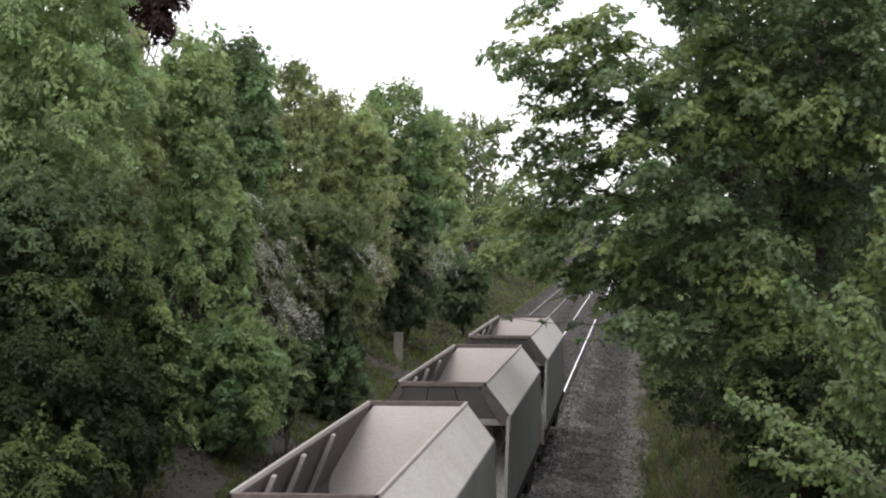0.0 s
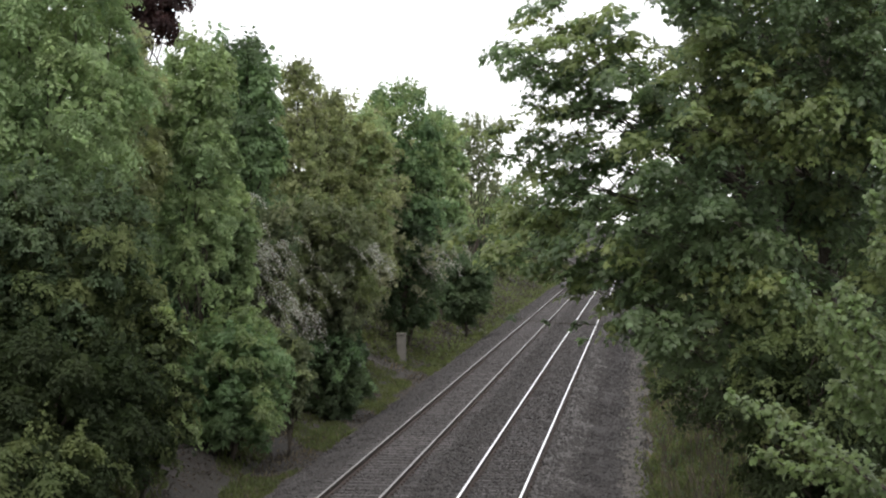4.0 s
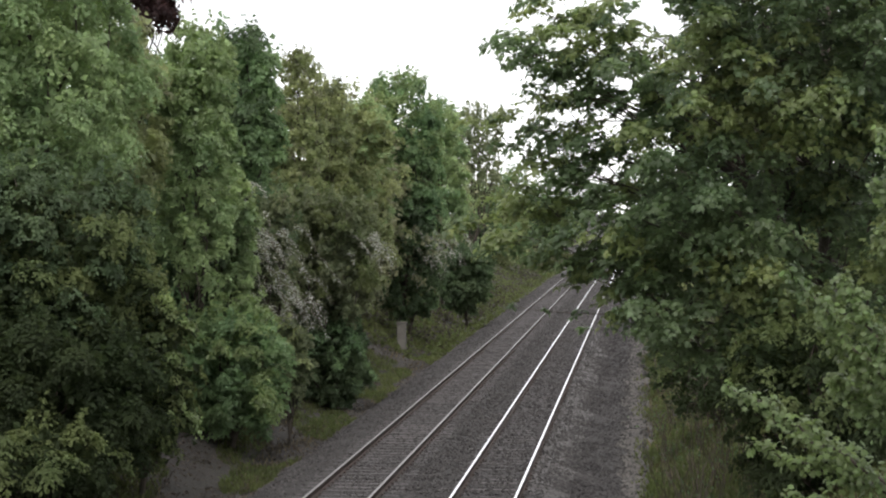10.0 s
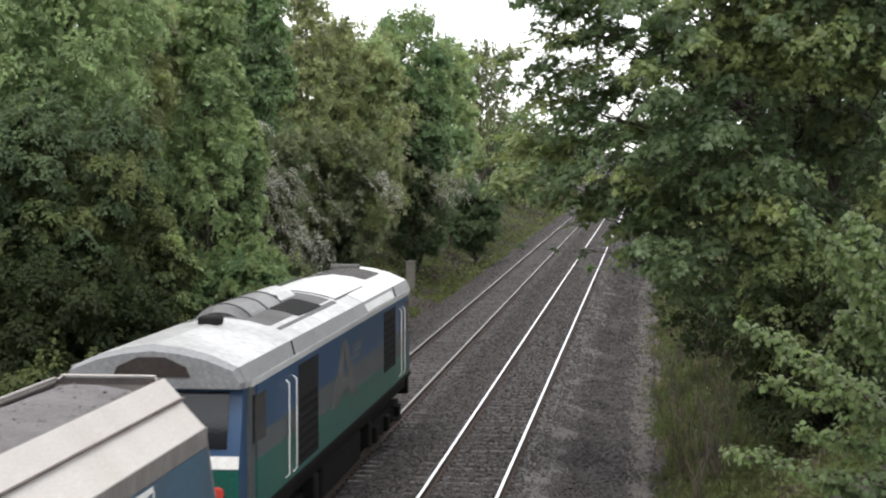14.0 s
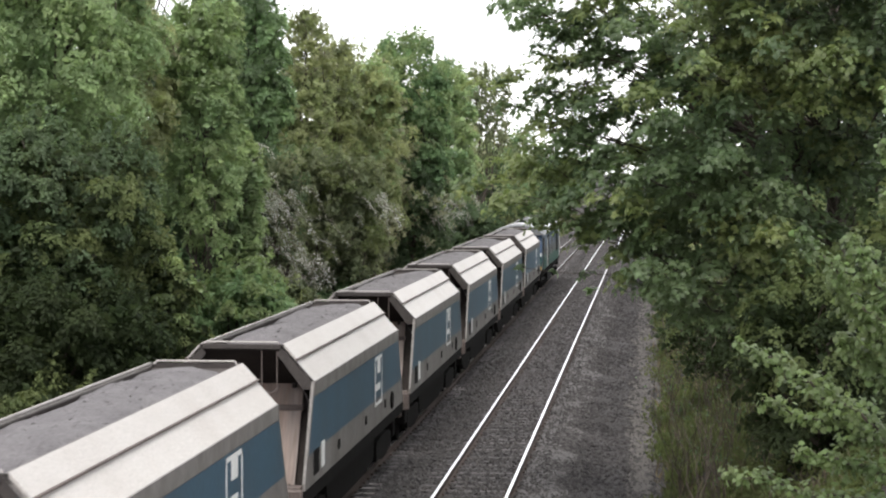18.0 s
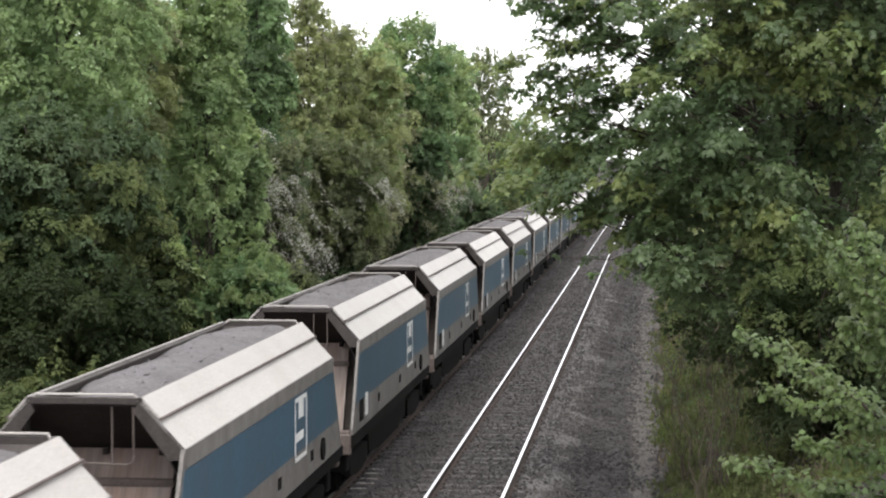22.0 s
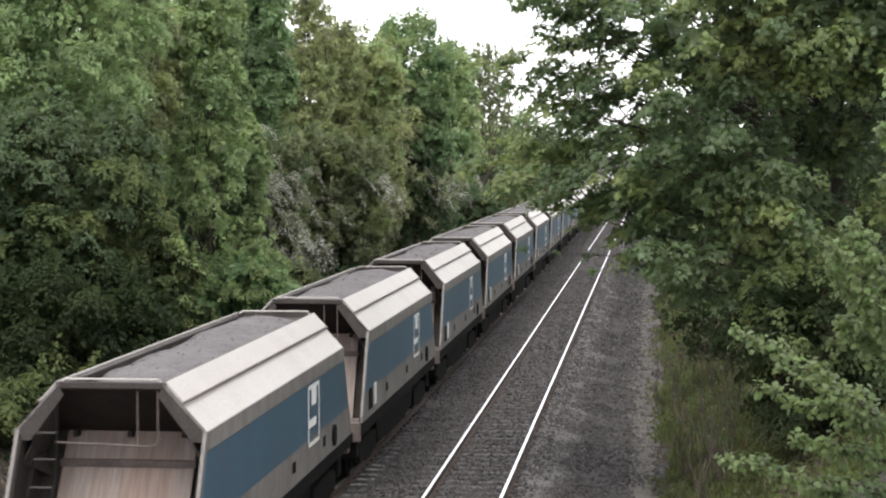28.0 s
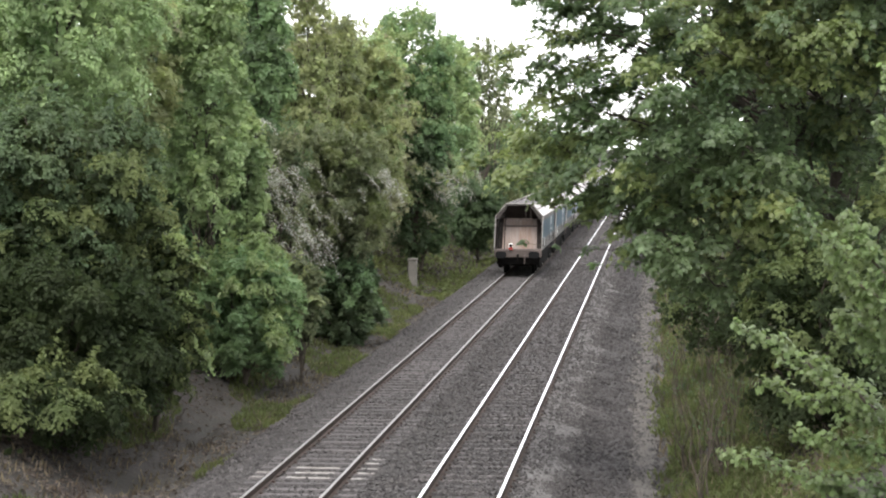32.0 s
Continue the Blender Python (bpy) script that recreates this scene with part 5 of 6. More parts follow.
# name, label, x, y, half width, crown foot, crown top, leaf, second leaf, density, leaf size, lobe, bare twigs
WOOD = [
    ("hazel_shrub", "low dark hazel at the foot of the bank", -12.93, 41.0, 2.07, -0.67, 2.20, "shade_green", "moss", 1.0, 0.11, 0.8, 0),
    ("hazel_shrub", "dense dark hazel hanging over the foot of the bank", -13.51, 43.5, 2.90, -0.09, 4.57, "shade_green", "shade_green", 1.0, 0.11, 0.85, 0),
    ("hazel_shrub", "yellowish hazel spray on the shaded bank", -11.87, 47.0, 1.38, 0.49, 4.89, "moss", "spring", 1.0, 0.11, 0.6, 0),
    ("maple_tree", "large grey-green maple with pale young leaves", -15.81, 51.0, 3.28, 6.86, 14.27, "lime", "lime", 1.0, 0.115, 0.95, 0),
    ("hazel_shrub", "dull green hazel below the tall maple", -14.17, 46.0, 3.13, 3.26, 7.63, "moss", "deep", 1.0, 0.115, 0.85, 20),
    ("beech_tree", "young beech with brown-tinged leaves", -14.41, 55.0, 1.32, 6.55, 12.11, "olive", "brown", 0.9, 0.13, 0.8, 30),
    ("maple_tree", "tall yellow-green maple with bright young leaves", -12.80, 57.0, 1.28, 4.11, 11.96, "lime", "spring", 1.0, 0.11, 0.7, 0),
    ("maple_tree", "bright green young maple on the bank", -12.23, 60.0, 0.78, 3.80, 7.56, "lime", "spring", 1.0, 0.12, 0.5, 0),
    ("hazel_shrub", "dark hazel between the tall maples", -13.72, 60.0, 1.40, 2.25, 7.22, "deep", "mid", 0.9, 0.12, 0.7, 0),
    ("maple_tree", "deep green maple on the railway bank", -13.18, 66.0, 1.38, 6.71, 12.69, "mid", "deep", 1.0, 0.13, 0.75, 0),
    ("copper_beech", "dark red copper beech behind the green trees", -21.85, 88.0, 1.85, 14.50, 18.60, "copper", "copper", 1.0, 0.15, 1.0, 0),
    ("birch_tree", "thin brownish birch with sparse spring leaves", -13.38, 78.0, 1.21, 5.17, 12.92, "olive", "brown", 0.55, 0.11, 0.55, 140),
    ("birch_tree", "slender birch with thin brownish-green leaves", -13.02, 83.0, 1.25, 5.08, 12.15, "olive", "grey", 0.6, 0.11, 0.55, 90),
    ("oak_tree", "olive oak in early leaf", -12.20, 86.0, 1.72, 4.53, 11.52, "olive", "lime", 0.8, 0.12, 0.6, 70),
    ("maple_tree", "rounded green maple on the bank", -12.54, 104.0, 2.36, 4.68, 13.80, "mid", "spring", 0.85, 0.15, 0.9, 0),
    ("lime_tree", "bright yellow-green young tree", -12.80, 128.0, 1.90, 3.86, 13.56, "lime", "mid", 0.8, 0.19, 1.0, 20),
    ("ash_tree", "sparse grey ash with thin foliage", -12.35, 150.0, 2.32, 7.18, 14.52, "grey", "grey", 0.16, 0.16, 0.7, 150),
    ("hawthorn_tree", "grey-green hawthorn with fading white blossom", -11.89, 63.0, 1.14, 3.22, 7.51, "grey", "deep", 0.7, 0.1, 0.5, 50),
    ("hawthorn_tree", "olive hawthorn below the birch", -11.57, 72.0, 2.17, 2.42, 7.63, "grey", "moss", 0.9, 0.115, 0.6, 40),
    ("hawthorn_tree", "dark hawthorn with a few white blossoms", -12.10, 104.0, 1.92, 0.86, 8.63, "deep", "brown", 0.7, 0.15, 0.8, 90),
    ("hazel_shrub", "green hazel shrub beside the railway", -11.77, 57.0, 1.78, 0.11, 4.11, "mid", "spring", 1.0, 0.11, 0.65, 0),
    ("hazel_shrub", "grey-leaved sallow at the edge of the hazel", -10.65, 60.0, 0.82, 0.73, 3.30, "grey", "olive", 0.9, 0.11, 0.45, 0),
    ("elder_bush", "dark glossy elder bush beside the railway", -11.10, 72.0, 1.52, -0.49, 3.14, "deep", "mid", 1.0, 0.12, 0.55, 0),
    ("bramble_bush", "brown leafless thicket below the trees", -14.32, 112.0, 2.24, -2.77, 3.58, "brown", "brown", 0.22, 0.09, 0.5, 170),
    ("holly_bush", "small dark round bush on the bank", -10.66, 122.0, 1.64, 0.49, 4.61, "deep", "deep", 0.9, 0.17, 0.7, 0),
    ("maple_tree", "distant green tree beside the line", -13.59, 165.0, 2.09, -1.12, 8.85, "deep", "lime", 0.8, 0.24, 1.4, 0),
    ("maple_tree", "distant green tree beside the line", -14.15, 205.0, 3.31, -0.69, 11.09, "olive", "mid", 0.8, 0.28, 1.6, 0),
    ("maple_tree", "distant green tree beside the line", -15.53, 310.0, 6.51, -5.32, 9.44, "deep", "mid", 0.8, 0.36, 2.3, 0),
    ("oak_tree", "distant tree where the line vanishes", -17.50, 370.0, 7.73, -7.62, 9.44, "deep", "mid", 0.8, 0.45, 2.8, 0),
    ("oak_tree", "tall tree behind the front row", -21.71, 68.0, 3.56, 3.60, 18.17, "mid", "olive", 0.7, 0.19, 1.5, 0),
    ("oak_tree", "tall tree behind the front row", -17.74, 80.0, 3.42, 2.17, 13.53, "deep", "mid", 0.95, 0.19, 1.4, 0),
    ("oak_tree", "tall tree behind the front row", -15.49, 100.0, 3.86, 1.07, 12.66, "brown", "olive", 0.6, 0.18, 1.2, 0),
    ("oak_tree", "tall tree behind the front row", -15.52, 135.0, 4.02, 0.28, 13.01, "brown", "olive", 0.7, 0.22, 1.5, 0),
    ("hazel_shrub", "dark shrub under the trees", -13.93, 62.0, 2.08, -0.39, 3.88, "shade_green", "deep", 0.9, 0.12, 0.8, 0),
    ("hazel_shrub", "dark shrub under the trees", -15.53, 52.0, 3.31, -0.34, 3.12, "shade_green", "deep", 0.9, 0.12, 0.8, 0),
    ("hazel_shrub", "dark shrub on the bank below the maple", 3.26, 38.0, 1.82, 1.17, 4.88, "shade_green", "moss", 0.9, 0.1, 0.8, 0),
    ("hazel_shrub", "dull olive scrub on the shaded bank", 2.18, 56.0, 1.93, 0.98, 3.25, "shade_green", "moss", 0.5, 0.085, 0.6, 90),
    ("hazel_shrub", "dull olive scrub on the shaded bank", 1.30, 78.0, 1.40, 0.59, 3.86, "moss", "olive", 0.75, 0.13, 0.7, 30),
    ("hazel_shrub", "dark hazel undergrowth on the bank", 4.95, 50.0, 2.52, 1.40, 5.84, "shade_green", "moss", 0.9, 0.115, 1.0, 0),
    ("oak_tree", "shady tree close behind the maple", 2.87, 60.0, 2.46, 6.01, 15.90, "deep", "mid", 0.7, 0.16, 1.2, 0),
    ("oak_tree", "shady tree behind the maple", 7.13, 64.0, 4.06, 3.84, 16.79, "deep", "mid", 0.8, 0.16, 1.4, 0),
    ("oak_tree", "tree on the bank beyond the maple", 1.28, 92.0, 2.42, 2.34, 8.74, "deep", "mid", 0.7, 0.19, 1.2, 0),
    ("oak_tree", "distant tree on the bank", 2.00, 140.0, 2.23, 0.47, 6.72, "mid", "deep", 0.7, 0.24, 1.4, 0),
    ("oak_tree", "distant tree on the bank", 2.50, 220.0, 2.45, -1.83, 4.93, "mid", "deep", 0.7, 0.32, 1.8, 0),
    ("oak_tree", "distant tree behind the maple", 5.14, 110.0, 3.77, 2.42, 13.98, "deep", "mid", 0.6, 0.26, 1.7, 0),
]
BLOSSOM = {"grey-green hawthorn with fading white blossom": [(-11.82, 61.3, 6.01, 0.75, 9), (-11.6, 61.0, 5.5, 0.6, 6), (-11.56, 61.0, 4.28, 0.95, 11), (-10.95, 61.0, 4.0, 0.7, 8),
                                                                  (-12.4, 61.6, 7.3, 0.35, 3)],
           "olive hawthorn below the birch": [(-9.75, 70.4, 5.6, 0.5, 7)],
           "dark hawthorn with a few white blossoms": [(-10.5, 102.4, 5.1, 0.8, 9), (-10.5, 102.4, 4.2, 0.6, 4)]}
for i, (kind, label, x, y, rx, z0, z1, leaf, second, density, size, lobe, bare) in enumerate(WOOD):
    t = tree(kind, label, x, y, rx, z0, z1, leaf, density, size, 11 + i * 7, lobe=lobe, second=second, bare=bare,
             category="shrub" if "bush" in kind or "shrub" in kind else "tree")
    for j, (u, v, w, reach, count) in enumerate(BLOSSOM.get(label, ())):
        blossom_spray(t, (u, v, w), reach, count * 2, 70 + i * 5 + j)


def far_woods(label, x0, x1, y0, y1, height, count, seed):
    """The dense wood behind the front trees."""
    r = np.random.default_rng(seed)
    x, y = x0 + (x1 - x0) * r.random(count), y0 + (y1 - y0) * r.random(count)
    top = height * np.array([0.85 + 0.3 * noise.noise(Vector((a * 0.12, b * 0.09, seed))) for a, b in zip(x, y)])
    g = np.array([bank(a, b) for a, b in zip(x, y)])
    z = g + (top - g) * r.random(count) ** 0.8
    nrm = r.normal(size=(count, 3)) + [0, -0.3, 0.8]
    v, f = leaf_quads(np.stack([x, y, z], 1), nrm, 0.3 + 0.3 * r.random(count), r, 0.8)
    return tagged(part("far_woods", raw("far_woods", v, f, LEAF["deep"]), None), label, "woodland", kind="stuff")


far_woods("dense shaded wood on top of the bank", -34, -19, 52, 170, 10.0, 26000, 61)
far_woods("dense shaded wood beyond the maple", 9, 24, 55, 240, 8.5, 20000, 62)


# ---- the spreading maple that overhangs the line ----
def maple():
    r = random.Random(77)
    x, y = 3.7, 42.0
    g = bank(x, y)
    t = thing("field_maple", "large spreading green maple overhanging the railway", "tree", at=(x, y, g))
    top = 15.0 - g
    stem = bend((0, 0, -0.3), (0.2, 0.2, top * 0.85), r, 0.02, 9)
    part("trunk", tube(stem, 0.3, 0.06, 9), M["bark"], t, "dark grey-brown bark")
    def world(wx, wz, dy=0.0):
        return Vector((wx - x, dy, wz - g))
    # where the boughs end: across the line, height, and along the line
    edge = [(-1.81, 11.23, 0), (-1.2, 10.66, -1), (-1.36, 9.75, 0.5), (-0.63, 10.88, -1), (-1.1, 9.1, -0.5), (-0.51, 8.81, -1.5), (-2.3, 9.98, 0.3),
            (-1.65, 9.53, -1), (-2.56, 10.09, -1.2), (-1.12, 8.56, 0.4), (-0.39, 9.56, -2), (-1.75, 7.35, -1.4), (-1.35, 7.32, 0.3), (-2.9, 10.04, -0.5),
            (-2.6, 10.47, 0.5), (-2.46, 11.0, 0), (-2.22, 9.31, -1), (-1.86, 10.28, -1.5), (-1.65, 8.96, -1), (-3.18, 8.59, -0.5), (-2.57, 8.68, -1),
            (-2.04, 8.43, 0), (-2.25, 7.78, -0.5), (-1.71, 7.62, 0.5), (-1.77, 8.05, -1), (-1.18, 8.14, -1.5), (-3.31, 6.47, -1), (-2.95, 6.91, -0.5),
            (-2.65, 6.22, -1.5), (-2.42, 7.21, 0.5), (-1.94, 6.79, -1), (-1.72, 6.23, -2), (-1.63, 5.77, -1.5), (-2.19, 5.69, -0.5), (-1.16, 6.56, -2),
            (-0.83, 5.89, -2), (-0.98, 6.9, -0.5), (-0.49, 6.23, -2.5), (-0.39, 5.09, -1.5), (-0.22, 4.61, -1), (0.29, 4.66, -2), (-0.27, 5.68, -2.5),
            (-0.74, 9.97, -1), (-0.06, 9.29, -1), (-0.06, 8.34, -2), (0.06, 7.55, -2.5), (0.27, 6.78, -3)]
    # the full side of the crown, in tiers from the lowest bough up
    inner = []
    for k in range(11):
        wz = 4.95 + k * 0.76
        for j in range(7):
            wx = 0.3 + j * 0.82 + r.uniform(-0.3, 0.3) + (0.35 if k % 2 else 0.0)
            if wx > 2.0 and wz < 7.4 and r.random() < 0.45:
                continue
            inner.append((wx, wz + r.uniform(-0.12, 0.12) + 0.2 * math.sin(wx * 1.3 + k), -3.9 + 0.28 * abs(wx - 3.0) + r.uniform(-0.3, 0.9) + (2.2 if 2.3 < wx < 4.9 and 4.5 < wz < 8.4 else 0.0)))
    tiers = {False: ([], [], []), True: ([], [], [])}
    gaps = ((-1.55, -0.1, 8.5, 9.35), (-1.2, -0.2, 7.05, 7.85), (-2.3, -1.5, 7.2, 7.5), (-3.2, -2.3, 7.3, 8.2), (-3.2, -2.4, 9.0, 9.7))
    def spray(p, rad, way, young):
        if r.random() < 0.6 and any(x0 < p.x + x < x1 and z0 < p.z + g < z1 for x0, x1, z0, z1 in gaps):
            return
        tier = tiers[young]
        tier[0].append(p)
        tier[1].append(rad)
        tier[2].append(way)
    for i, (wx, wz, dy) in enumerate(edge + inner):
        fringe = i < len(edge)
        e = world(wx, wz, dy)
        s = stem[min(8, max(1, int(9 * (e.z - 0.1 * e.length - 0.3) / top)))]
        line = bend(s, e, r, 0.055 if fringe else 0.03, 9)
        part("bough", tube(line, 0.04 if fringe else 0.035, 0.006, 6), M["bark"], t)
        away = Vector((e.x, e.y, 0)).normalized()
        # One block of boughs is coloured as sunlit, the one below kept dark.
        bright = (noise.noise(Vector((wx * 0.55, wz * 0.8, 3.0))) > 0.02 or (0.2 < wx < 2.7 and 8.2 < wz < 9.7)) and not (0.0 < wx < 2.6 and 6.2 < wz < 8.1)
        for k in range(6, 10):
            for j in range(3 if k > 6 or not fringe else 1):
                q = line[k] + Vector((r.gauss(0, 0.26), r.gauss(0, 0.4), r.gauss(0.0, 0.06)))
                if k < 9:
                    part("side_twig", tube(bend(line[k], q, r, 0.1, 2), 0.012, 0.004, 4), M["bark"], t)
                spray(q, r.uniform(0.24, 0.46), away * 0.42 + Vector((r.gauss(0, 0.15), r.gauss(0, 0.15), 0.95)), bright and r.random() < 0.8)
    # long bare twigs with a few leaves that hang low over the line
    for wx, wz, dy in ((-2.66, 4.7, -0.5), (-1.23, 4.19, 0.3)):
        e = world(wx, wz, dy)
        line = bend(stem[2] + Vector((0, 0, 0.3)), e, r, 0.02, 10)
        part("bough", tube(line, 0.03, 0.005, 5), M["bark"], t)
        for k in range(8, 11):
            spray(line[k] + Vector((0, 0, 0.04)), r.uniform(0.12, 0.2), Vector((r.gauss(0, 0.3), r.gauss(0, 0.3), 1)), False)
    for flag, what, kind in ((False, "crown", "maple"), (True, "young_leaves", "maple_sunlit_young")):
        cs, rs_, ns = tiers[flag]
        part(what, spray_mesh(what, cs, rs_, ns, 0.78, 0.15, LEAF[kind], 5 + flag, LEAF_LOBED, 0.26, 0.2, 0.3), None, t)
    return t


maple()


# ---- fresh sycamore shoots close to the bridge ----
LOBED = [(0.0, -0.5), (0.2, -0.42), (0.48, -0.3), (0.3, -0.1), (0.55, 0.12), (0.25, 0.14), (0.0, 0.55), (-0.25, 0.14), (-0.55, 0.12), (-0.3, -0.1), (-0.48, -0.3), (-0.2, -0.42)]


def lobed_leaves(name, centres, normals, sizes, material, seed):
    r = np.random.default_rng(seed)
    n = len(centres)
    centres, normals = np.asarray(centres, float), np.asarray(normals, float)
    normals /= np.linalg.norm(normals, axis=1, keepdims=True)
    t = r.normal(size=(n, 3))
    t[:, 2] -= 0.7
    t -= normals * (t * normals).sum(1, keepdims=True)
    t /= np.linalg.norm(t, axis=1, keepdims=True)
    b = np.cross(normals, t)
    o = np.array(LOBED)
    k = len(o)
    s = np.asarray(sizes)[:, None, None]
    curl = -0.35 * (o ** 2).sum(1)[None, :, None]
    v = centres[:, None] + s * (b[:, None] * o[None, :, :1] + t[:, None] * o[None, :, 1:] + normals[:, None] * curl)
    v = np.concatenate([centres[:, None] + normals[:, None] * 0.0, v], 1)
    ring = np.arange(k)
    f = np.stack([np.zeros(k, int), ring + 1, (ring + 1) % k + 1], 1)
    fs = (np.arange(n)[:, None, None] * (k + 1) + f[None]).reshape(-1, 3)
    return raw(name, v.reshape(-1, 3), fs, material)


def sycamore(name, label, root, shoots, seed, size=0.064, per=17, depth=1.0):
    """A bough off to one side with leafy shoots, each shoot a line of paired leaf clusters."""
    r = random.Random(seed)
    t = thing(name, label, "branch", at=root)
    R = Vector(root)
    cs, ns, ss = [], [], []
    for a, b in shoots:
        a, b = Vector(a) - R, Vector(b) - R
        line = bend(a, b, r, 0.05, 9)
        part("shoot", tube(line, 0.018, 0.005, 5), M["bark"], t, "thin brown shoot")
        if a.length > 0.3:
            part("bough", tube(bend(Vector((0, 0, 0)), a, r, 0.06, 6), 0.05, 0.02, 6), M["bark"], t)
        for i in range(len(line) - 1):
            for j in range(per):
                p = line[i].lerp(line[i + 1], r.random())
                d = Vector((r.gauss(0, 1), r.gauss(0, 1) * depth, r.gauss(0, 0.8))).normalized()
                p = p + d * r.uniform(0.02, 0.17) * (1.2 - 0.075 * i)
                cs.append(p)
                ns.append(d * 0.7 + Vector((r.gauss(0, 0.6), r.gauss(-0.2, 0.6), 0.7)))
                ss.append(size * r.uniform(0.55, 1.15))
    part("leaves", lobed_leaves("leaves", cs, ns, ss, LEAF["near"], seed), None, t)
    return t


shoots = []
shoots.append(sycamore("sycamore_branch", "fresh pale green sycamore shoots near the bridge",
         (2.34, 16.50, 4.29), [((1.97, 16.50, 4.48), (0.69, 16.20, 5.27)), ((1.97, 16.70, 4.39), (0.90, 16.60, 4.76)), ((1.87, 16.80, 4.48), (1.32, 16.50, 4.94)), ((2.15, 16.80, 4.11), (1.18, 16.50, 4.34)), ((2.15, 16.50, 3.83), (0.62, 16.50, 4.20)), ((2.15, 16.50, 3.74), (1.32, 16.70, 3.92))], 21, per=40))
shoots.append(sycamore("sycamore_branch", "fresh pale green sycamore shoots near the bridge",
         (2.36, 16.00, 4.99), [((2.00, 16.00, 5.17), (1.14, 15.70, 6.21)), ((2.00, 16.20, 5.08), (1.41, 16.00, 5.80)), ((2.00, 15.80, 5.31), (1.55, 16.00, 6.16)), ((2.04, 16.30, 4.90), (1.50, 16.20, 5.35))], 22, per=48))
shoots.append(sycamore("sycamore_branch", "fresh pale green sycamore shoots near the bridge",
         (2.44, 16.00, 6.07), [((2.27, 16.00, 6.52), (1.82, 15.80, 7.26)), ((2.27, 16.10, 6.34), (1.79, 16.00, 6.88)), ((2.31, 16.10, 6.16), (1.84, 16.10, 6.48))], 23, per=46))


# ---- undergrowth ----
def build_grass(name, label, x0, x1, y0, y1, count, height, leaf, seed, skew=1.5, patch=0.0):
    r = np.random.default_rng(seed)
    x, y = x0 + (x1 - x0) * r.random(count), y0 + (y1 - y0) * r.random(count) ** skew
    x = x + np.array([0.45 * noise.noise(Vector((seed, b * 0.3, 2))) + 0.2 * noise.noise(Vector((seed, b * 1.3, 5))) for b in y])
    if patch:
        ok = np.array([noise.noise(Vector((a * 0.5, b * 0.16, seed))) > patch - 0.5 for a, b in zip(x, y)])
        x, y = x[ok], y[ok]
    n = len(x)
    z = np.array([bank(a, b) for a, b in zip(x, y)]) + 0.0
    h = height * (0.4 + 0.9 * r.random(n))
    a = r.random(n) * 6.28
    lean = r.normal(size=(n, 2)) * 0.35
    w = 0.012 + 0.02 * r.random(n)
    p = np.stack([x, y, z - 0.02], 1)
    side = np.stack([np.cos(a) * w, np.sin(a) * w, np.zeros(n)], 1)
    m = p + np.stack([lean[:, 0] * h * 0.35, lean[:, 1] * h * 0.35, h * 0.6], 1)
    tip = p + np.stack([lean[:, 0] * h, lean[:, 1] * h, h], 1)
    v = np.stack([p - side, p + side, m + side * 0.7, tip, m - side * 0.7], 1).reshape(-1, 3)
    b = np.arange(n)[:, None] * 5
    f = np.concatenate([b + [0, 1, 2], b + [0, 2, 4], b + [4, 2, 3]], 0)
    return tagged(part(name, raw(name, v, f, LEAF[leaf]), None), label, "grass", kind="stuff")


build_grass("verge_grass", "patchy green grass along the foot of the bank", -12.6, -9.7, 34, 120, 46000, 0.16, "grass", 3, patch=0.5)
build_grass("dry_weeds", "dry brown weeds and stalks on the bank", -14.0, -9.9, 34, 120, 5000, 0.18, "dry", 4, patch=0.5)
build_grass("bramble_stems", "tangled brown bramble stems at the foot of the bank", -15.0, -10.7, 36, 150, 7000, 0.22, "bramble", 8, patch=0.45)
build_grass("bank_grass", "long rough grass on the bank beside the ash path", 0.42, 6.5, 34, 100, 60000, 0.26, "grass", 5, patch=0.2)
build_grass("edge_grass", "thin grass creeping over the stone path", -0.1, 1.0, 34, 100, 5000, 0.2, "grass", 7, patch=0.45)
build_grass("bank_weeds", "dry stalks among the grass beside the ash path", 0.35, 5.0, 34, 90, 3500, 0.35, "dry", 6)


def leaf_litter(label, x0, x1, y0, y1, count, seed):
    r = np.random.default_rng(seed)
    x, y = x0 + (x1 - x0) * r.random(count), y0 + (y1 - y0) * r.random(count) ** 1.5
    z = np.array([bank(a, b) for a, b in zip(x, y)]) + 0.025
    v, f = leaf_quads(np.stack([x, y, z], 1), r.normal(size=(count, 3)) * 0.45 + [0, 0, 1], 0.05 + 0.1 * r.random(count) ** 2, r, 0.8)
    return tagged(part("leaf_litter", raw("leaf_litter", v, f, LEAF["litter"]), None), label, "leaf litter", kind="stuff")


leaf_litter("grey-brown leaf litter and clods on the bank", -15.0, -9.05, 34, 130, 32000, 31)
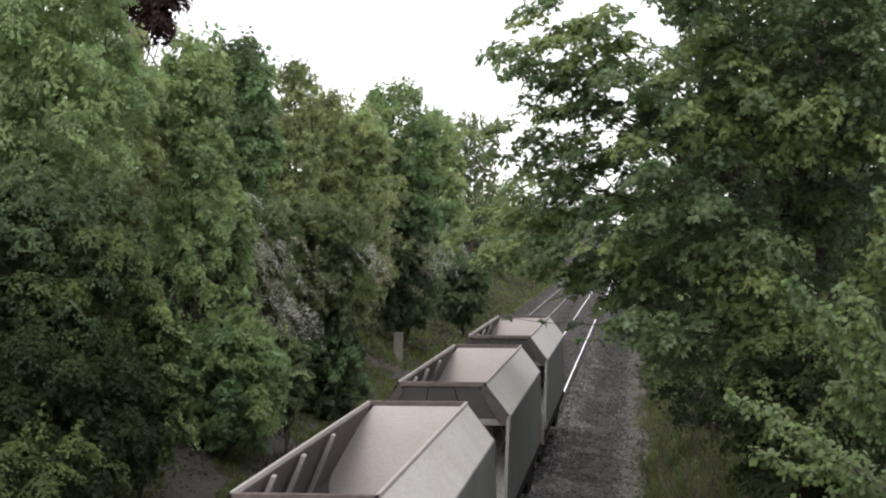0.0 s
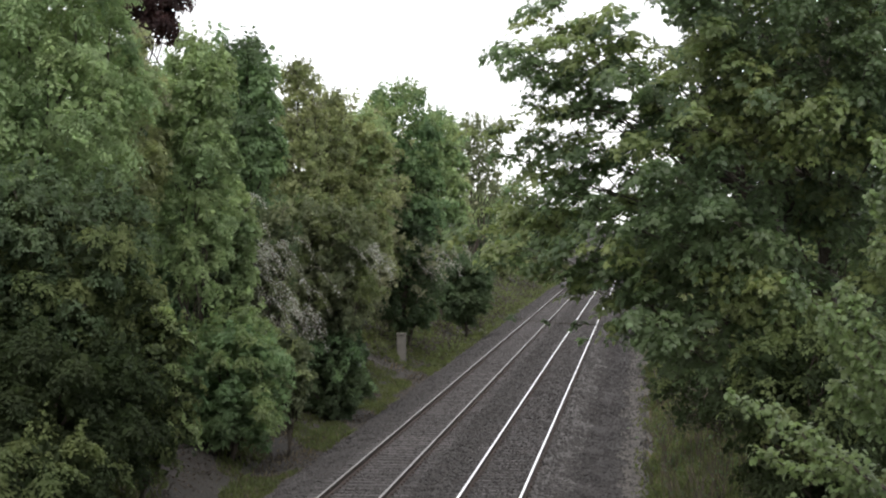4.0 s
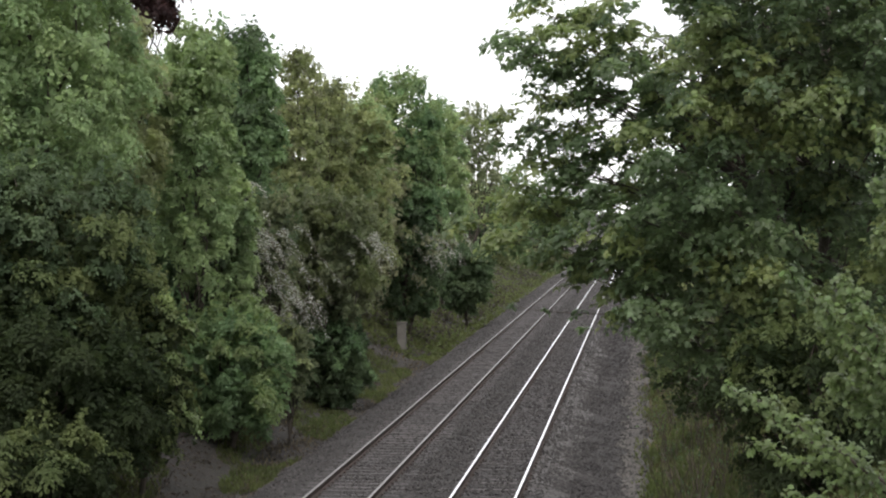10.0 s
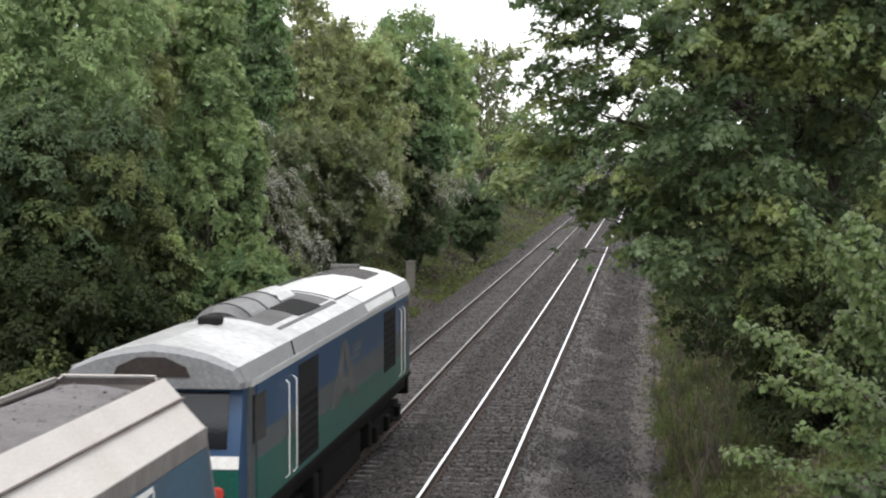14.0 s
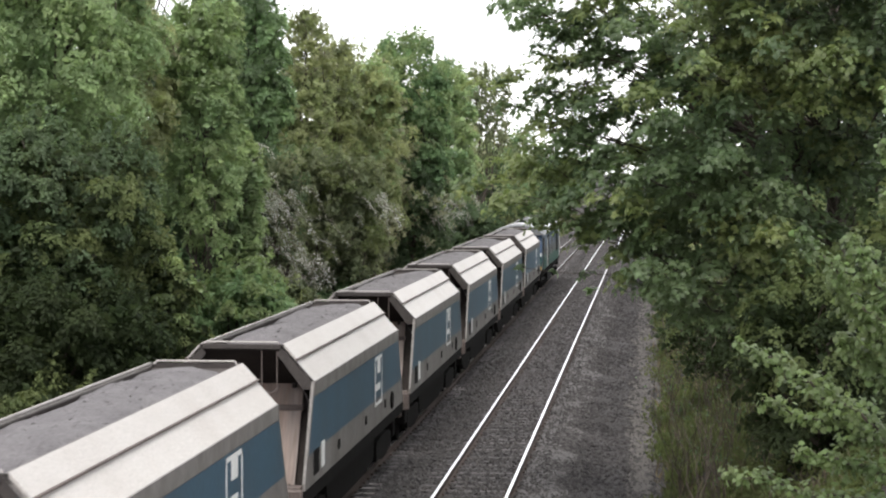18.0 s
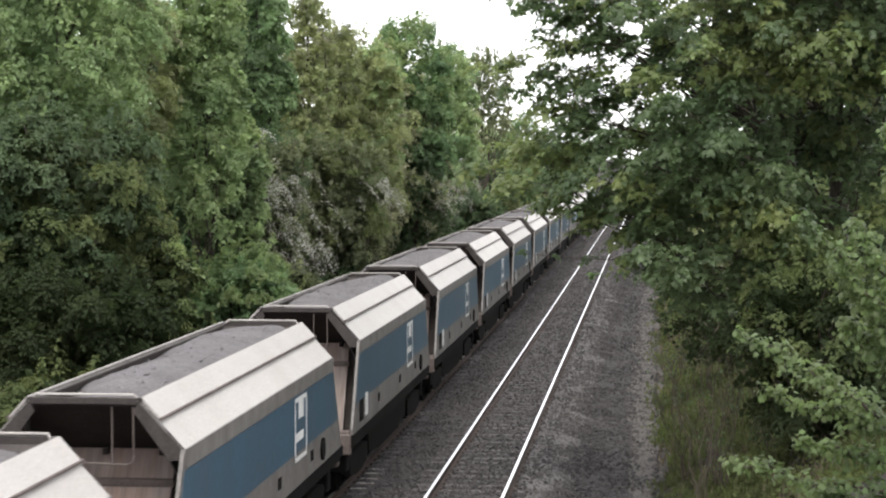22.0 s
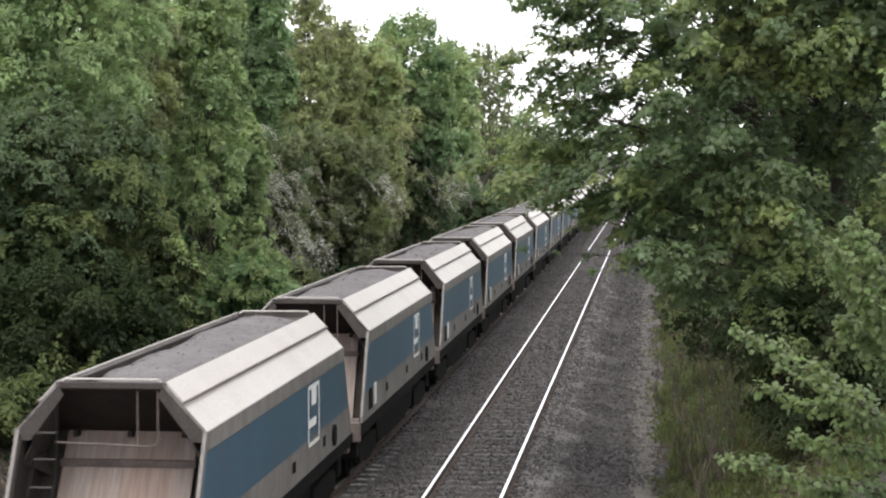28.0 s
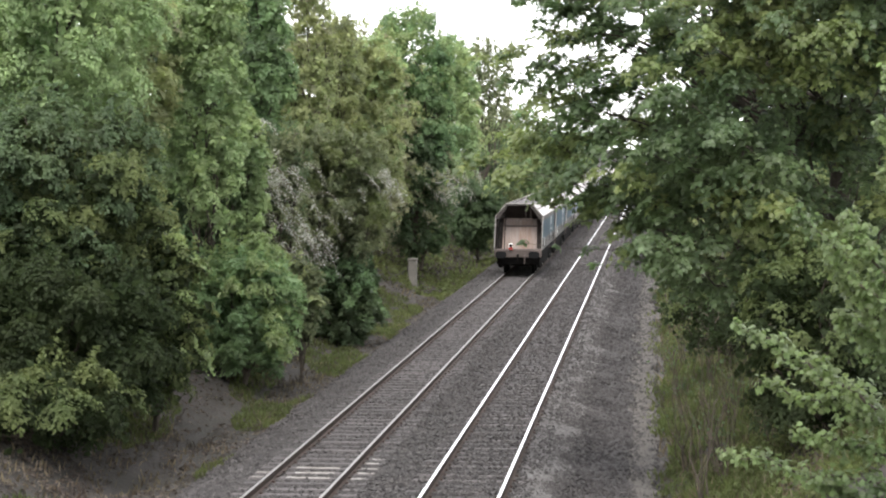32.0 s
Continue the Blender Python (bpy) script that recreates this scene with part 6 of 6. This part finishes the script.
def undergrowth(label, x0, x1, y0, y1, count, height, size, leaf, seed):
    """Low scrub on the far banks."""
    r = np.random.default_rng(seed)
    x, y = x0 + (x1 - x0) * r.random(count), y0 + (y1 - y0) * r.random(count) ** 1.3
    top = np.array([max(0.1, 0.5 + noise.noise(Vector((a * 0.5, b * 0.12, seed)))) for a, b in zip(x, y)])
    z = np.array([bank(a, b) for a, b in zip(x, y)]) + height * top * r.random(count)
    v, f = leaf_quads(np.stack([x, y, z], 1), r.normal(size=(count, 3)) * 0.7 + [0, -0.2, 0.8], size * (0.5 + r.random(count)), r, 0.7)
    return tagged(part("undergrowth", raw("undergrowth", v, f, LEAF[leaf]), None), label, "undergrowth", kind="stuff")


undergrowth("low green scrub along the far bank", -17.0, -9.6, 96, 330, 26000, 0.7, 0.2, "grass", 41)
undergrowth("brown brambles along the far bank", -22.0, -10.2, 104, 330, 22000, 0.9, 0.17, "bramble", 42)
undergrowth("low green scrub beyond the maple", 0.2, 8.0, 90, 330, 12000, 0.7, 0.2, "grass", 43)
undergrowth("low olive scrub and weeds on the bank beside the path", 0.4, 5.5, 33, 92, 30000, 0.5, 0.1, "grass", 44)
leaf_litter("grey-brown litter at the foot of the bank", -0.4, 3.0, 34, 100, 9000, 32)


def sapling(label, x, y, h, seed, leaf="lime", leaves=70, stems=6, fan=0.7):
    r = random.Random(seed)
    t = thing("sapling", label, "sapling", "saplings on the bank", at=(x, y, bank(x, y)))
    cs, rs = [], []
    for i in range(stems):
        e = Vector((r.uniform(-fan, fan * 0.6), r.uniform(-0.5, 0.5), h * r.uniform(0.6, 1.0)))
        line = bend((r.uniform(-0.1, 0.1), r.uniform(-0.1, 0.1), -0.05), e, r, 0.06, 5)
        part("stem", tube(line, 0.013, 0.004, 5), M["bark"], t)
        for k in range(2, 6):
            cs.append(line[k] + Vector((r.gauss(0, 0.2), r.gauss(0, 0.2), r.gauss(0, 0.15))))
            rs.append(r.uniform(0.2, 0.4))
    part("leaves", crown_mesh("leaves", cs, rs, leaves, 0.08, LEAF[leaf], seed, 0.8, 0.6), None, t)
    return t


rs = random.Random(9)
for i in range(16):
    sapling("thin grey-stemmed sapling with sparse young leaves on the bank", rs.uniform(0.5, 2.6), 39 + i * 2.4 + rs.uniform(-1, 1), rs.uniform(1.8, 3.2), 300 + i, "deep")

for x, y, h, seed in ((1.0, 38.0, 3.4, 351), (1.35, 39.5, 3.0, 352), (0.75, 43.0, 2.6, 353)):
    sapling("thin bare dark-stemmed sapling on the grassy bank", x, y, h, seed, "deep", 26, 9, 0.85)


def marker_post():
    t = thing("marker_post", "short grey concrete marker post on the bank", "post", at=(-11.8, 99.0, bank(-11.8, 99.0)))
    part("post", box(-0.22, 0.22, -0.14, 0.14, -0.2, 1.42, 0.03), M["concrete"], t)
    part("cap", box(-0.25, 0.25, -0.17, 0.17, 1.42, 1.52, 0.02), M["concrete"], t)
    return t


marker_post()


# ---- the two trains and how they run ----
GAP, FAST = 15.05, 20.2            # wagon pitch and speed of the departing train
first = loaded_hopper()
departing = [first] + [copy_thing(first, Matrix()) for _ in range(18)]
heaps = [stone_load(40 + i) for i in range(6)]
loads = heaps + [copy_thing(heaps[i % 6], Matrix()) for i in range(13)]
loco = locomotive()
lamp = tail_lamp()
empty = empty_hopper()
arriving = [empty] + [copy_thing(empty, Matrix()) for _ in range(3)]


def motions():
    def run(ob, x, y_at, z=0.0, turn=0.0):
        walk(ob, [(t, pose(x, y_at(t), z, 0, 0, turn)) for t in (0.0, 8.0, 14.0, 17.0, 19.0, 23.0, 25.0, 28.0, 30.0, 32.0)])
    ts, slip = (0.0, 14.0, 17.0, 19.0, 23.0, 25.0, 28.0, 30.0, 32.0), (0.0, 0.0, 0.3, 0.5, 0.9, 0.9, 0.4, 0.1, 0.0)
    def tail(t):
        return 41.9 + FAST * (t - 28.5) - float(np.interp(t, ts, slip))
    for k, (wagon, heap) in enumerate(zip(departing, loads)):
        run(wagon, TRACK_UP, lambda t: tail(t) + GAP * k)
        run(heap, TRACK_UP, lambda t: tail(t) + GAP * k)
    run(loco, TRACK_UP, lambda t: tail(t) + GAP * 18 + 18.1)
    run(lamp, TRACK_UP - 0.38, lambda t: tail(t) - HEAD_Y - 0.02, 1.3)
    # the near shoots stir in the wind: seconds, metres across and up
    for branch, rows in zip(shoots, [
        [(0, 0.039, 0.014), (0.5, -0.009, -0.012), (1, -0.034, -0.028), (1.5, 0.081, 0.036), (2, 0.029, 0.016), (2.5, 0.065, 0.029), (3, -0.047,
         -0.081), (3.5, 0.015, 0.027), (5.5, 0, -0), (6, 0.006, 0.011), (6.5, -0.008, 0.012), (7, 0.02, 0.02), (7.5, -0.016, -0.007), (8, -0.015,
         -0.004), (8.5, 0.018, 0.03), (9, 0.019, 0.019), (9.5, 0.036, 0.04), (10, -0.009, -0.002), (10.5, -0.019, -0.009), (11, -0.016, -0.005),
         (11.5, -0.01, 0.006), (12, 0.004, -0.016), (12.5, 0.008, -0.004), (13, -0.065, -0.056), (13.5, -0.011, -0.017), (14, 0.024, 0.017), (14.5,
         0.057, 0.046), (16.5, 0.04, 0.035), (17, 0.062, 0.054), (17.5, 0.017, 0.031), (18, 0.014, 0.03), (18.5, -0.018, -0.004), (19, 0.017, 0.02),
         (19.5, 0.008, -0), (20, -0.005, 0.003), (20.5, 0.001, -0), (21, -0.005, -0.007), (21.5, 0.009, -0), (22, -0.001, -0.006), (22.5, 0.01, -0),
         (23, -0.003, -0.003), (23.5, 0.029, 0.026), (24, 0.026, 0.035), (24.5, 0.018, 0.024), (25, 0.028, 0.034), (25.5, 0, 0.017), (27.5, -0.022,
         0.003), (28, -0.039, -0.016), (28.5, 0, 0.01), (29, -0.009, -0.001), (29.5, -0.017, -0.003), (30, -0.017, -0.006), (30.5, -0.005, 0.008),
         (31, -0.021, -0.008), (31.5, -0.016, -0.01), (32, -0.026, -0.021)],
        [(0, 0.039, 0.014), (0.5, -0.009, -0.012), (1, -0.034, -0.028), (1.5, 0.081, 0.036), (2, 0.029, 0.016), (2.5, 0.065, 0.029), (3, -0.047,
         -0.081), (3.5, 0.015, 0.027), (5.5, -0.008, 0.004), (6, -0.014, -0.014), (6.5, -0.002, 0.002), (7, -0.001, -0.005), (7.5, -0.008, -0.011),
         (8, 0.019, 0.007), (8.5, -0.003, 0.006), (9, -0.016, -0.018), (9.5, 0.007, 0.002), (10, -0.003, -0.004), (10.5, 0.009, 0.008), (11, -0.009,
         -0.015), (11.5, -0.005, 0.004), (12, 0.006, 0.001), (12.5, -0.017, -0.029), (13, -0.02, -0.019), (13.5, -0.043, -0.029), (14, 0.012, 0),
         (14.5, 0.017, 0.002), (16.5, 0.035, 0.016), (17, 0.071, 0.027), (17.5, 0.06, 0.025), (18, 0.008, 0.003), (18.5, 0.011, 0.004), (19, 0.033,
         0.013), (19.5, 0.01, 0.007), (20, 0.006, 0.003), (20.5, -0.002, -0.007), (21, -0.002, -0), (21.5, -0.002, -0), (22, 0.009, 0.001), (22.5,
         0.001, -0.001), (23, 0.001, -0.004), (23.5, 0.019, 0.006), (24, 0.016, 0.007), (24.5, 0.022, 0.003), (25, 0.018, -0), (25.5, 0.017, 0.003),
         (27.5, -0.013, -0.011), (28, -0.023, -0.016), (28.5, -0.005, -0.004), (29, 0.001, -0.007), (29.5, -0.02, -0.01), (30, -0.007, -0.006),
         (30.5, -0.008, -0.007), (31, -0.018, -0.007), (31.5, -0.026, -0.009), (32, -0.036, -0.015)],
        [(0, 0.073, 0.02), (0.5, -0.029, -0.013), (1, -0.041, -0.001), (1.5, 0.081, 0.043), (2, 0.02, 0.01), (2.5, -0.01, -0.006), (3, 0, 0.001),
         (3.5, -0.013, 0.006), (5.5, -0.009, -0.009), (6, -0.022, -0.014), (6.5, -0.003, -0.005), (7, -0, -0.012), (7.5, -0.001, -0.004), (8, 0.017,
         0), (8.5, 0.008, -0), (9, -0.01, -0.004), (9.5, 0.013, 0.01), (10, 0.01, 0.01), (10.5, -0.005, 0.001), (11, 0.005, -0.002), (11.5, 0.013,
         0.006), (12, 0.021, -0.001), (12.5, 0.047, 0.004), (13, 0.01, -0.001), (13.5, -0.027, -0.017), (14, 0.033, 0.02), (14.5, -0.017, 0.014),
         (16.5, 0.035, 0.016), (17, 0.071, 0.027), (17.5, 0.06, 0.025), (18, 0.008, 0.003), (18.5, 0.011, 0.004), (19, 0.033, 0.013), (19.5, 0.01,
         0.007), (20, 0.006, 0.003), (20.5, -0.002, -0.007), (21, -0.002, -0), (21.5, -0.002, -0), (22, 0.009, 0.001), (22.5, 0.001, -0.001), (23,
         0.001, -0.004), (23.5, 0.019, 0.006), (24, 0.016, 0.007), (24.5, 0.022, 0.003), (25, 0.018, -0), (25.5, 0.017, 0.003), (27.5, -0.013,
         -0.011), (28, -0.023, -0.016), (28.5, -0.005, -0.004), (29, 0.001, -0.007), (29.5, -0.02, -0.01), (30, -0.007, -0.006), (30.5, -0.008,
         -0.007), (31, -0.018, -0.007), (31.5, -0.026, -0.009), (32, -0.036, -0.015)],
    ]):
        base = branch.location.copy()
        walk(branch, [(t, pose(base.x + x, base.y, base.z + z)) for t, x, z in rows])
    for k, wagon in enumerate(arriving):
        run(wagon, TRACK_DOWN, lambda t: 59.0 - 19.5 * t - 15.7 * k, 0.0, 180.0)


motions()
